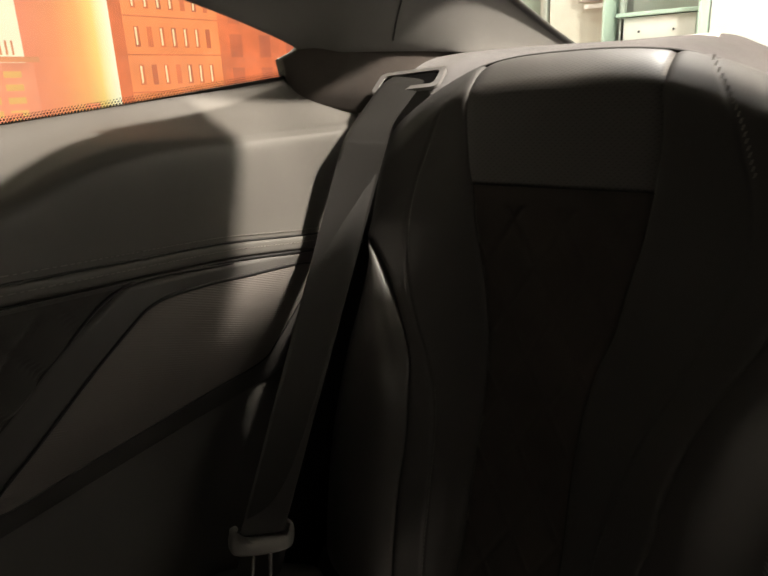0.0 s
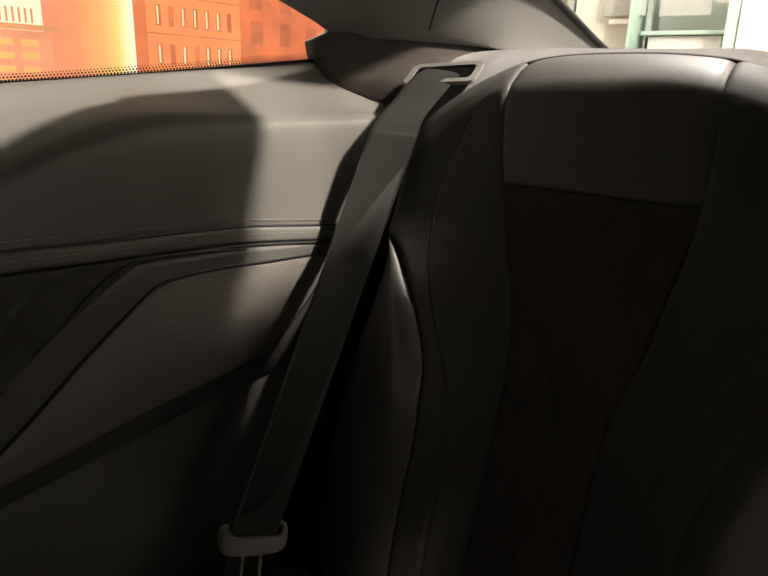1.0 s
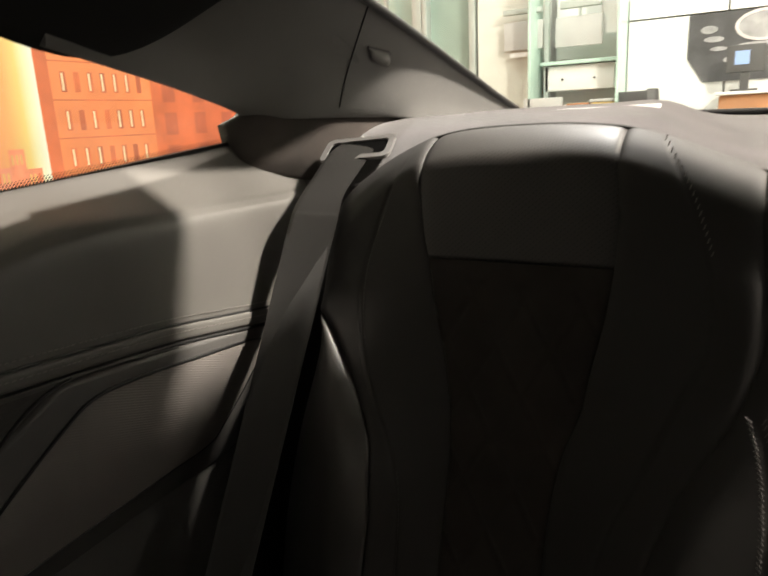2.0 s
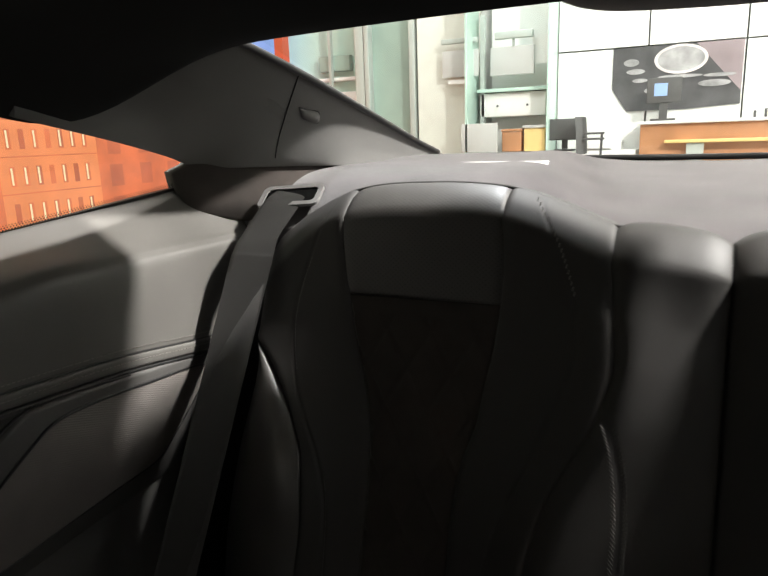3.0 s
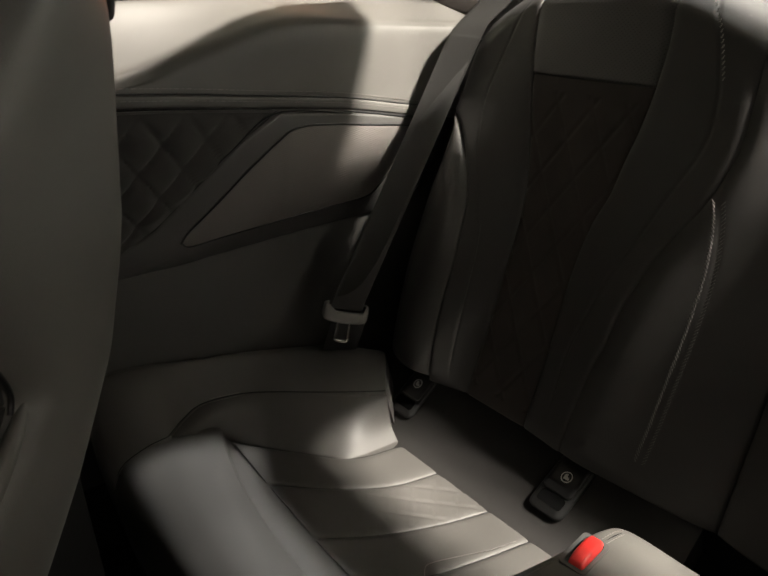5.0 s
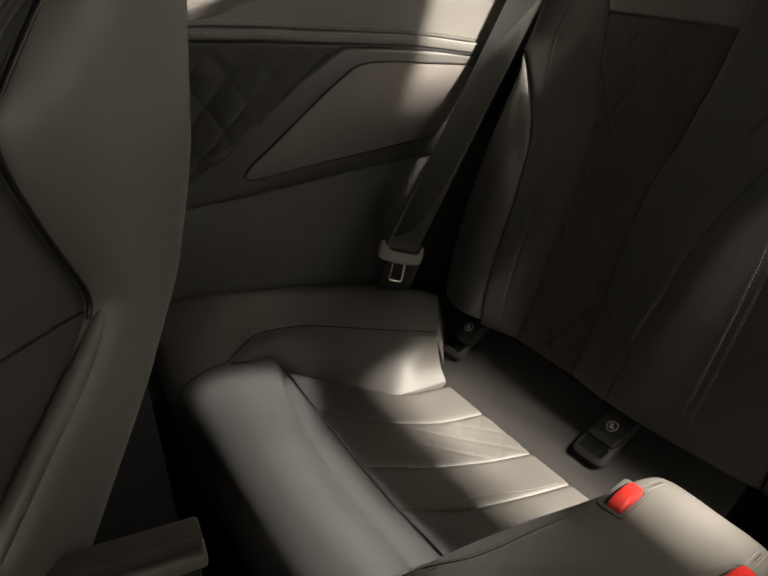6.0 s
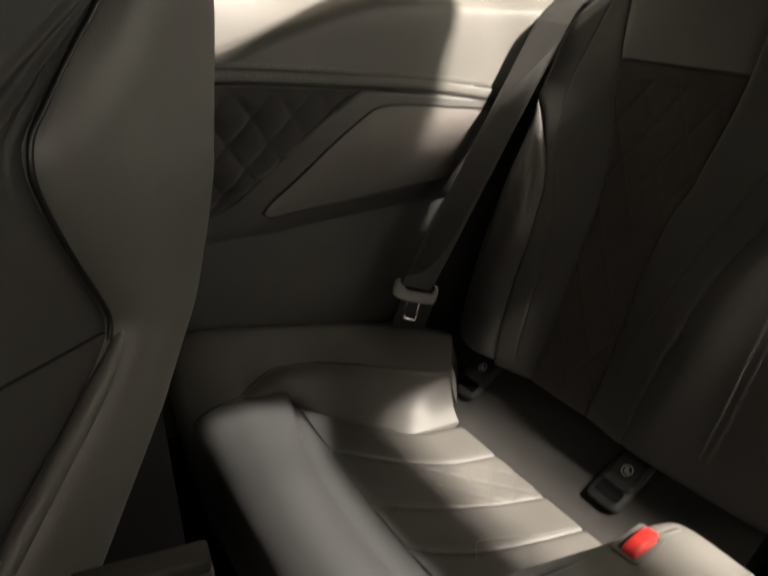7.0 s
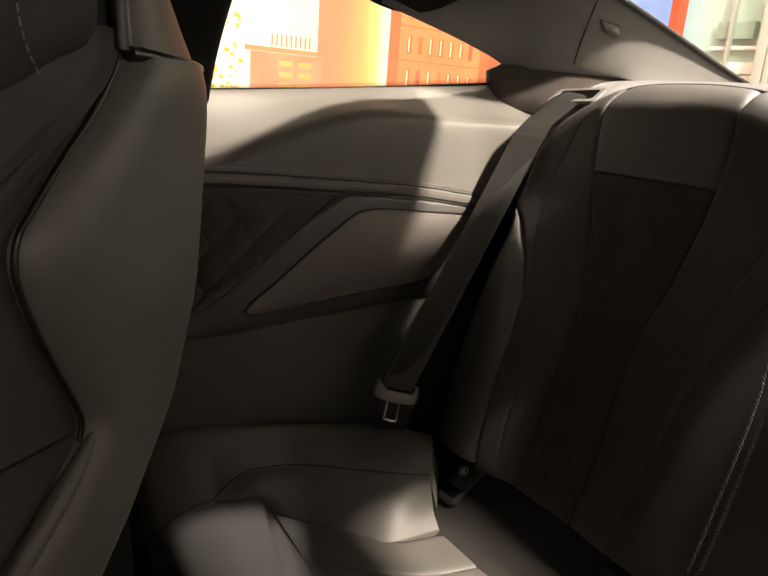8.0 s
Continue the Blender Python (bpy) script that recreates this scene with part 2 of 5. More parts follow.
def box(x0, x1, y0, y1, z0, z1, bevel=0.0):
    bm = bmesh.new()
    bmesh.ops.create_cube(bm, size=1.0)
    for v in bm.verts:
        v.co = ((x0 + x1) / 2 + v.co.x * (x1 - x0), (y0 + y1) / 2 + v.co.y * (y1 - y0), (z0 + z1) / 2 + v.co.z * (z1 - z0))
    if bevel:
        bmesh.ops.bevel(bm, geom=bm.edges[:], offset=bevel, segments=3, profile=0.5, affect="EDGES")
    return bm


def plate(outline, to3d, depth, bevel=0.0, smooth=0):
    """A flat plate: outline in two measures, laid into space by to3d(a, b, lift)."""
    pts = [Vector((*p, 0)) for p in outline]
    if smooth:
        loop = pts + pts[:1]
        pts = [smooth_line(loop, k / (smooth * len(pts))) for k in range(smooth * len(pts))]
    bm = bmesh.new()
    low = [bm.verts.new(to3d(p.x, p.y, 0)) for p in pts]
    mid = [bm.verts.new(to3d(p.x, p.y, depth - bevel)) for p in pts]
    inner = []
    for k, p in enumerate(pts):
        a, b = pts[k - 1], pts[(k + 1) % len(pts)]
        n = Vector((b.y - a.y, a.x - b.x, 0))
        if n.length:
            n.normalize()
        inner.append(n)
    area = sum(pts[k - 1].x * pts[k].y - pts[k].x * pts[k - 1].y for k in range(len(pts)))
    sign = -1 if area > 0 else 1
    top = [bm.verts.new(to3d(p.x + sign * n.x * bevel, p.y + sign * n.y * bevel, depth)) for p, n in zip(pts, inner)]
    for k in range(len(pts)):
        m = (k + 1) % len(pts)
        bm.faces.new((low[k], low[m], mid[m], mid[k]))
        bm.faces.new((mid[k], mid[m], top[m], top[k]))
    bmesh.ops.triangulate(bm, faces=[bm.faces.new(top), bm.faces.new(low)])
    return bm


def tube(pts, radius, sides=8, steps=None, taper=0):
    """A round cord along a line; taper counts the last steps over which it thins out."""
    bm = bmesh.new()
    steps = steps or 6 * (len(pts) - 1)
    line = [smooth_line(pts, k / steps) for k in range(steps + 1)]
    rings = []
    for k, p in enumerate(line):
        ahead = (line[min(k + 1, steps)] - line[max(k - 1, 0)]).normalized()
        side = ahead.orthogonal().normalized() if not rings else (side - ahead * side.dot(ahead)).normalized()
        up = ahead.cross(side)
        thin = radius * min(1.0, 0.12 + 0.88 * ((steps - k) / taper) ** 0.6) if taper else radius
        rings.append([bm.verts.new(p + thin * (math.cos(a) * side + math.sin(a) * up)) for a in [2 * math.pi * i / sides for i in range(sides)]])
    for a, b in zip(rings, rings[1:]):
        for i in range(sides):
            bm.faces.new((a[i], a[(i + 1) % sides], b[(i + 1) % sides], b[i]))
    bm.faces.new(rings[0][::-1])
    bm.faces.new(rings[-1])
    return bm


def stitches(pts, step=0.0045, length=0.003, radius=0.0006, slant=(0, 0, 0)):
    """A row of single thread stitches along a line."""
    line = [smooth_line(pts, k / 400) for k in range(401)]
    bm, gone, nxt = bmesh.new(), 0.0, 0.0
    for a, b in zip(line, line[1:]):
        gone += (b - a).length
        if gone >= nxt:
            nxt += step
            d = ((b - a).normalized() + Vector(slant)).normalized() * length / 2
            side = d.orthogonal().normalized() * radius
            up = d.cross(side).normalized() * radius
            vs = [[bm.verts.new(a + e + r) for r in (side, up, -side, -up)] for e in (-d, d)]
            for i in range(4):
                bm.faces.new((vs[0][i], vs[0][(i + 1) % 4], vs[1][(i + 1) % 4], vs[1][i]))
            bm.faces.new(vs[0][::-1])
            bm.faces.new(vs[1])
    return bm


def mirrored(p):
    return Vector((2 * CX - p[0], p[1], p[2]))


def mirror_bm(bm):
    for v in bm.verts:
        v.co.x = 2 * CX - v.co.x
    return bm


# ---------------------------------------------------------------- rear backrests
TOP = curve_of([(-0.60, 0.90), (-0.56, 0.93), (-0.528, 0.967), (-0.486, 1.008), (-0.432, 1.033), (-0.343, 1.040), (-0.263, 1.036),
                (-0.222, 1.025), (-0.18, 1.008), (-0.152, 0.998), (-0.10, 0.993), (-0.045, 0.984)])
OUTER = curve_of([(0.44, -0.598), (0.54, -0.602), (0.635, -0.599), (0.72, -0.586), (0.80, -0.566), (0.862, -0.549), (0.90, -0.548), (0.942, -0.545), (0.976, -0.537), (1.0, -0.526), (1.05, -0.51)])
PIPE = curve_of([(0.44, -0.464), (0.522, -0.463), (0.615, -0.459), (0.67, -0.455), (0.721, -0.459), (0.748, -0.464), (0.772, -0.475), (0.796, -0.489), (0.825, -0.509), (0.845, -0.526), (0.862, -0.545)])
SEAM_L = curve_of([(0.44, -0.412), (0.524, -0.403), (0.566, -0.399), (0.647, -0.394), (0.723, -0.390), (0.776, -0.391), (0.828, -0.400),
                   (0.874, -0.413), (0.921, -0.423), (0.944, -0.429), (1.004, -0.436), (1.037, -0.426)])
SEAM_R = curve_of([(0.44, -0.310), (0.487, -0.303), (0.567, -0.296), (0.65, -0.295), (0.708, -0.292), (0.76, -0.284), (0.80, -0.271), (0.832, -0.266), (0.879, -0.257), (0.928, -0.252),
                   (0.979, -0.252), (1.037, -0.262)])
BORDER = curve_of([(0.44, -0.240), (0.505, -0.236), (0.60, -0.225), (0.63, -0.217), (0.68, -0.210), (0.746, -0.190), (0.78, -0.173), (0.815, -0.155), (0.841, -0.146), (0.876, -0.139),
                   (0.943, -0.145), (0.996, -0.151)])
MIDDLE = curve_of([(0.44, -0.046), (1.0, -0.046)])
TILT = math.atan(0.2)


def crown_angle(k):
    """How far the surface has turned upwards along the crown, 0 to 1."""
    turns = ((0.0, TILT), (0.20, radians(47)), (0.80, radians(70)), (1.0, radians(90)))
    for (a, p), (b, q) in zip(turns, turns[1:]):
        if k <= b:
            return p + (q - p) * (k - a) / (b - a)
    return turns[-1][1]


CROWN = [(0.0, 0.0)]
for step in range(60):
    angle = crown_angle((step + 0.5) / 60)
    CROWN.append((CROWN[-1][0] + 0.001 * math.sin(angle), CROWN[-1][1] + 0.001 * math.cos(angle)))
CROWN_DEEP, CROWN_HIGH = CROWN[-1]


def lean(z):
    return 1.098 + 0.2 * (z - 0.923)


FWD_PIPE = curve_of([(0.44, 0.02), (0.55, 0.036), (0.70, 0.036), (0.80, 0.016), (0.86, 0.008), (0.93, 0.010), (1.05, 0.004)])
FWD_UP = curve_of([(0.44, 0.02), (0.55, 0.036), (0.70, 0.036), (0.80, 0.016), (0.86, 0.002), (0.90, -0.010), (0.94, -0.022), (0.98, -0.027), (1.05, -0.020)])
FWD_BORDER = curve_of([(0.44, 0.01), (0.6, 0.012), (0.75, 0.012), (0.86, 0.012), (1.0, 0.0)])


def back_sheet(left, right, fl, fr, z0=0.478, z1=None, puff=0.012, edge=6, fine=None, nu=36, nv=120, mirror=False, tuck=0.006):
    """A padded strip of the backrest between two seams; without z1 it rolls over the top edge."""
    def f(u, v):
        if z1 is None:
            zc = z0 + (1.0 - z0) * min(v / 0.86, 1)
            x = left(zc) + (right(zc) - left(zc)) * u
            top = TOP(x)
            low_z = top - CROWN_HIGH
            if v <= 0.80:
                z = z0 + (low_z - z0) * v / 0.80
                x = left(z) + (right(z) - left(z)) * u
                y, n = lean(z), Vector((0, -1, 0.2)).normalized()
            else:
                along = min((v - 0.80) / 0.14, 1)
                a = crown_angle(along)
                deep, high = CROWN[round(along * 60)]
                x = left(low_z) + (right(low_z) - left(low_z)) * u
                z = low_z + high
                y = lean(low_z) + deep + max(0, v - 0.94) * 0.8
                z -= max(0, v - 0.94) * 0.1
                n = Vector((0, -math.cos(a), math.sin(a)))
        else:
            z = z0 + (z1 - z0) * v
            x = left(z) + (right(z) - left(z)) * u
            y, n = lean(z), Vector((0, -1, 0.2)).normalized()
        rim = 1 - abs(2 * u - 1) ** edge
        low = max(0.0, 1 - v / 0.03) ** 2
        high = max(0.0, (v - 0.97) / 0.03) ** 2 if z1 is not None else 0.0
        fade = 1 - max(0.0, min((v - 0.72) / 0.2, 1)) if z1 is None else 1
        lift = (fl(z) + (fr(z) - fl(z)) * u) * fade + puff * rim - tuck * 0.5 * (low + high)
        p = Vector((x, y, z)) + n * lift
        if fine:
            p = p + n * fine(p, u, v)
        return mirrored(p) if mirror else p
    return grid(f, nu, nv, (0, 0.05, -0.02))


def zero(z):
    return 0.0


def diamonds(p, u, v):
    """Quilted diamonds, faint, in the middle panel."""
    if not (0.50 < p.z < 0.905):
        return 0.0
    a, b = (p.x * 1.7 + p.z) / 0.085, (p.x * 1.7 - p.z) / 0.085
    near = min(abs(a - round(a)), abs(b - round(b)))
    return -0.0016 * max(0.0, 1 - near / 0.10)


def crease(path, depth=0.0016, wide=0.003):
    def f(p, u, v):
        away = abs(p.x - path(p.z))
        return -depth * max(0.0, 1 - away / wide)
    return f


STITCH_L = curve_of([(0.48, -0.432), (0.528, -0.434), (0.606, -0.432), (0.692, -0.431), (0.73, -0.438), (0.755, -0.447), (0.785, -0.464), (0.822, -0.482), (0.871, -0.494), (0.91, -0.495), (0.945, -0.486),
                     (0.987, -0.470), (1.018, -0.455)])
STITCH_R = curve_of([(0.48, -0.266), (0.544, -0.268), (0.603, -0.266), (0.653, -0.255), (0.714, -0.239), (0.764, -0.217), (0.815, -0.198), (0.873, -0.176), (0.92, -0.178), (0.95, -0.187), (0.987, -0.201), (1.024, -0.221), (1.04, -0.228)])
STITCH_M = curve_of([(0.50, -0.137), (0.575, -0.131), (0.617, -0.129), (0.68, -0.126), (0.751, -0.126), (0.80, -0.133), (0.835, -0.144)])


def only(f, z0, z1):
    def g(p, u, v):
        return f(p, u, v) * max(0.0, min(1.0, (p.z - z0) / 0.05, (z1 - p.z) / 0.05))
    return g


def upper_left(z):
    return PIPE(z) if z < 0.862 else OUTER(z) + 0.003


def backrest(name, label, mirror):
    seat = thing(name, label, "seat backrest", (CX + (0.315 if mirror else -0.315), 1.0, 0.45))
    seat_inv = Matrix.Translation(seat.location).inverted()

    def put(nm, bm, mat, lab=""):
        ob = part(nm, bm, mat, seat, lab)
        ob.data.transform(seat_inv)
        return ob
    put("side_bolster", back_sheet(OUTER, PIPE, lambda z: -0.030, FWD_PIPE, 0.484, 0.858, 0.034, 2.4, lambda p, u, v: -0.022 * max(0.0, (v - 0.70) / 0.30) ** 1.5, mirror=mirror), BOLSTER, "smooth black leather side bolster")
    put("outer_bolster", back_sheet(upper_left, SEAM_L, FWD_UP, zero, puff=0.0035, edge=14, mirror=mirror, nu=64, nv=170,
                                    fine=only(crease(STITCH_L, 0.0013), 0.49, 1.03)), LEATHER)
    put("middle_panel", back_sheet(SEAM_L, SEAM_R, zero, zero, 0.478, 0.9228, 0.002, 18, diamonds, 80, 200, mirror, 0.003), SUEDE, "dark suede middle panel with quilted diamonds")
    put("head_panel", back_sheet(SEAM_L, SEAM_R, zero, zero, 0.9235, None, 0.0022, 18, mirror=mirror, tuck=0.003), LEATHER_PERF, "finely perforated leather headrest panel")
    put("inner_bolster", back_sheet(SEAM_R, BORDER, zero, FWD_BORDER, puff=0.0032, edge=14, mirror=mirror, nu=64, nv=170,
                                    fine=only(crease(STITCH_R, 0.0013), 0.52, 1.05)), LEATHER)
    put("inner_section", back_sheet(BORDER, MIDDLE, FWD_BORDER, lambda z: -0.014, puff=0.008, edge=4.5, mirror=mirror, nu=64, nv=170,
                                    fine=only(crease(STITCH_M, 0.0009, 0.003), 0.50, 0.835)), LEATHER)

    def along(path, z0, z1, out, shift=0.0, n=12):
        pts = []
        for k in range(n + 1):
            z = z0 + (z1 - z0) * k / n
            p = Vector((path(z) + shift, lean(z) - out(z), z))
            pts.append(mirrored(p) if mirror else p)
        return pts
    rear_edge = [Vector((x, lean(TOP(x) - CROWN_HIGH) + CROWN_DEEP * 0.92, TOP(x) + 0.0012)) for x in [-0.50 + 0.012 * k for k in range(38)]]
    put("piping", tube([mirrored(p) if mirror else p for p in rear_edge], 0.0022, 6, 111), LEATHER, "leather piping along the top")
    flip = -1 if mirror else 1
    for shift in (-0.0052, 0.0052):
        put("stitching", stitches(along(STITCH_M, 0.53, 0.828, lambda z: 0.0205, shift), 0.0042, 0.0056, 0.0005, (flip * math.copysign(0.8, shift), 0, 0)), THREAD_DIM, "grey herringbone stitching")
    put("stitching", stitches(along(STITCH_L, 0.52, 0.962, lambda z: 0.0047 + (0.62 - 0.25 * max(0, z - 0.86) / 0.1) * FWD_UP(z), 0.003), 0.005, 0.0032, 0.0004), THREAD_DIM, "fine stitches beside the seam")
    put("stitching", stitches(along(STITCH_R, 0.93, 1.03, lambda z: 0.0068, 0.004), 0.0055, 0.0042, 0.0006, (flip * 0.6, 0, 0)), THREAD, "short decorative stitches")
    put("stitching", stitches(along(STITCH_R, 0.55, 0.84, lambda z: 0.0090, 0.003), 0.005, 0.0032, 0.0004), THREAD_DIM, "fine stitches beside the seam")
    return seat


backrest("rear_bench", "black leather rear bench backrest with suede middle panel", False)
backrest("rear_bench", "black leather rear bench backrest beside the middle gap", True)

# ---------------------------------------------------------------- rear cushion
cushion = thing("rear_cushion", "dark leather rear seat cushion with lengthwise pleats", "seat cushion", (-0.42, 0.76, 0.36))


def put_in(owner, nm, bm, mat, lab=""):
    ob = part(nm, bm, mat, owner, lab)
    ob.data.transform(Matrix.Translation(owner.location).inverted())
    return ob


def put_on(owner, nm, bm, mat, lab=""):
    """A small piece under a part of a thing."""
    ob = part(nm, bm, mat, owner, lab)
    ob.data.transform(Matrix.Translation(owner.parent.location).inverted())
    return ob


# pleats run lengthwise; each rail goes from the front band to the rear edge
PLEATS = [
    [(-0.592, 0.722, 0.410), (-0.532, 0.785, 0.401), (-0.474, 0.850, 0.394), (-0.458, 0.928, 0.389)],
    [(-0.488, 0.718, 0.405), (-0.432, 0.790, 0.398), (-0.396, 0.860, 0.391), (-0.381, 0.930, 0.387)],
    [(-0.370, 0.712, 0.405), (-0.333, 0.780, 0.398), (-0.303, 0.860, 0.391), (-0.284, 0.930, 0.387)],
    [(-0.285, 0.710, 0.407), (-0.250, 0.780, 0.399), (-0.230, 0.860, 0.392), (-0.216, 0.930, 0.388)],
    [(-0.200, 0.712, 0.412), (-0.165, 0.780, 0.403), (-0.150, 0.860, 0.395), (-0.140, 0.930, 0.391)],
]


def quilt(p, u, v):
    """Diamond stitching at the rear, and one deep pull in the leather where the seam starts."""
    if u < 0.45 or not 0.06 < v < 0.94:
        return 0.0
    a, b = (p.x + p.y) / 0.042, (p.x - p.y) / 0.042
    near = min(abs(a - round(a)), abs(b - round(b)))
    return -0.0016 * max(0.0, 1 - near / 0.1)


for k, (a, b) in enumerate(zip(PLEATS, PLEATS[1:])):
    put_in(cushion, "pleat", loft([a, b], 70, 30, 0.0030, (0, 0, 1), (0, 0, -0.06), 10, 0.0006, quilt if k == 1 else None), PLEAT)
for a in PLEATS[:-1]:
    put_in(cushion, "seam", tube([smooth_line(a, 0.06 + 0.94 * k / 8) + Vector((0, 0, -0.0001)) for k in range(9)], 0.0008, 6, 40), LINER, "dark pleat seam")
# a hollow band between the front roll and the pleats
BAND = [[(-0.612, 0.716, 0.420), (-0.540, 0.694, 0.418), (-0.450, 0.676, 0.417), (-0.330, 0.666, 0.417), (-0.19, 0.668, 0.420)],
        [(-0.604, 0.722, 0.4095), (-0.515, 0.710, 0.4075), (-0.430, 0.700, 0.4065), (-0.320, 0.692, 0.4070), (-0.19, 0.692, 0.412)],
        [(-0.590, 0.727, 0.4095), (-0.488, 0.7225, 0.4055), (-0.400, 0.718, 0.4050), (-0.310, 0.715, 0.4062), (-0.19, 0.717, 0.411)]]
put_in(cushion, "front_roll", loft([
    BAND[2], BAND[1], [(x + 0.001, y + 0.003, z - 0.003) for x, y, z in BAND[0]],
    [(x + 0.005, y - 0.003, z + 0.008) for x, y, z in BAND[0]], [(x + 0.006, y - 0.008, z + 0.014) for x, y, z in BAND[0]],
    [(-0.624, 0.680, 0.448), (-0.552, 0.662, 0.443), (-0.460, 0.642, 0.444), (-0.330, 0.628, 0.444), (-0.19, 0.636, 0.442)],
    [(-0.624, 0.630, 0.456), (-0.555, 0.618, 0.449), (-0.465, 0.602, 0.446), (-0.325, 0.592, 0.443), (-0.18, 0.600, 0.440)],
    [(-0.624, 0.580, 0.446), (-0.560, 0.573, 0.436), (-0.465, 0.565, 0.428), (-0.318, 0.560, 0.422), (-0.17, 0.564, 0.420)],
    [(-0.616, 0.556, 0.395), (-0.560, 0.551, 0.385), (-0.470, 0.547, 0.378), (-0.310, 0.545, 0.373), (-0.165, 0.548, 0.373)],
    [(-0.625, 0.572, 0.310), (-0.555, 0.568, 0.300), (-0.470, 0.564, 0.300), (-0.310, 0.562, 0.300), (-0.165, 0.565, 0.300)],
    [(-0.630, 0.630, 0.200), (-0.555, 0.626, 0.200), (-0.470, 0.622, 0.200), (-0.310, 0.620, 0.200), (-0.165, 0.620, 0.200)]],
    56, 110, 0.0, (0, 0, 1), (0, 0.01, -0.03)), CUSHION, "rounded smooth leather front roll")
put_in(cushion, "base", box(-0.70, -0.17, 0.64, 0.94, 0.18, 0.37, 0.01), LINER, "black cushion base")
# the raised outer part runs from the wheel arch panel to a curved seam, and falls from there to the pleats
OUTER_SEAM = [(-0.612, 0.585, 0.200), (-0.606, 0.556, 0.380), (-0.602, 0.566, 0.432), (-0.599, 0.600, 0.4525), (-0.599, 0.634, 0.457), (-0.619, 0.662, 0.4595), (-0.637, 0.700, 0.461),
              (-0.627, 0.760, 0.4605), (-0.600, 0.805, 0.460), (-0.568, 0.849, 0.459), (-0.533, 0.897, 0.459), (-0.508, 0.938, 0.458)]
put_in(cushion, "side_bolster", loft([
    [(-0.705, 0.600, 0.200), (-0.705, 0.572, 0.400), (-0.705, 0.566, 0.480), (-0.703, 0.585, 0.512), (-0.703, 0.640, 0.510), (-0.702, 0.675, 0.505), (-0.701, 0.720, 0.498),
     (-0.700, 0.780, 0.488), (-0.699, 0.830, 0.478), (-0.697, 0.885, 0.466), (-0.692, 0.945, 0.452), (-0.660, 1.000, 0.440)],
    [(-0.680, 0.595, 0.200), (-0.680, 0.560, 0.400), (-0.681, 0.560, 0.484), (-0.684, 0.585, 0.521), (-0.686, 0.640, 0.519), (-0.685, 0.675, 0.513), (-0.682, 0.720, 0.506),
     (-0.677, 0.780, 0.498), (-0.667, 0.830, 0.492), (-0.650, 0.885, 0.487), (-0.620, 0.940, 0.485), (-0.576, 0.985, 0.482)],
    [(-0.645, 0.590, 0.200), (-0.645, 0.556, 0.390), (-0.645, 0.557, 0.458), (-0.645, 0.586, 0.495), (-0.648, 0.637, 0.499), (-0.657, 0.670, 0.495), (-0.665, 0.712, 0.490),
     (-0.655, 0.770, 0.486), (-0.636, 0.818, 0.482), (-0.609, 0.870, 0.479), (-0.577, 0.924, 0.480), (-0.545, 0.968, 0.482)],
    OUTER_SEAM,
    [(x + 0.002, y, z - 0.010) for x, y, z in OUTER_SEAM]], 90, 40, 0.0, (0.2, 0, 1), (0, 0.02, -0.06)), CUSHION, "smooth leather outer part of the cushion")
WALL_BASE = [(-0.603, 0.690, 0.432), (-0.606, 0.706, 0.418), (-0.596, 0.724, 0.410), (-0.566, 0.752, 0.405), (-0.530, 0.787, 0.4005), (-0.500, 0.820, 0.397), (-0.474, 0.850, 0.394), (-0.470, 0.934, 0.388)]
put_in(cushion, "inner_wall", loft([
    OUTER_SEAM[4:],
    [(-0.592, 0.648, 0.4565), (-0.604, 0.675, 0.454), (-0.616, 0.710, 0.4515), (-0.604, 0.765, 0.449), (-0.575, 0.810, 0.446), (-0.544, 0.850, 0.443), (-0.515, 0.893, 0.440), (-0.500, 0.936, 0.437)],
    [(-0.596, 0.672, 0.447), (-0.604, 0.692, 0.437), (-0.604, 0.716, 0.430), (-0.582, 0.758, 0.425), (-0.549, 0.798, 0.420), (-0.519, 0.834, 0.415), (-0.494, 0.873, 0.412), (-0.489, 0.935, 0.409)],
    WALL_BASE], 70, 30, 0.0, (0.6, 0, 0.8), (-0.02, 0.0, -0.06)), CUSHION, "smooth leather inner wall of the cushion")
BOLSTER_SEAM = [Vector(p) + Vector((0.0005, 0, 0.0008)) for p in OUTER_SEAM[4:]]
put_in(cushion, "seam", tube(BOLSTER_SEAM, 0.0008, 6, 80), LINER, "dark seam along the outer part")
put_in(cushion, "seam", tube([Vector(p) + Vector((0.0015, 0, 0.0004)) for p in OUTER_SEAM[1:5]], 0.0006, 6, 40), LINER, "dark seam beside the front roll")
for d in (-0.0035, 0.0035):
    put_in(cushion, "stitching", stitches([p + Vector((d, d * 0.6, 0.0006 - d * 0.25)) for p in BOLSTER_SEAM[:4]], 0.0045, 0.003, 0.0005), THREAD, "fine grey stitches")

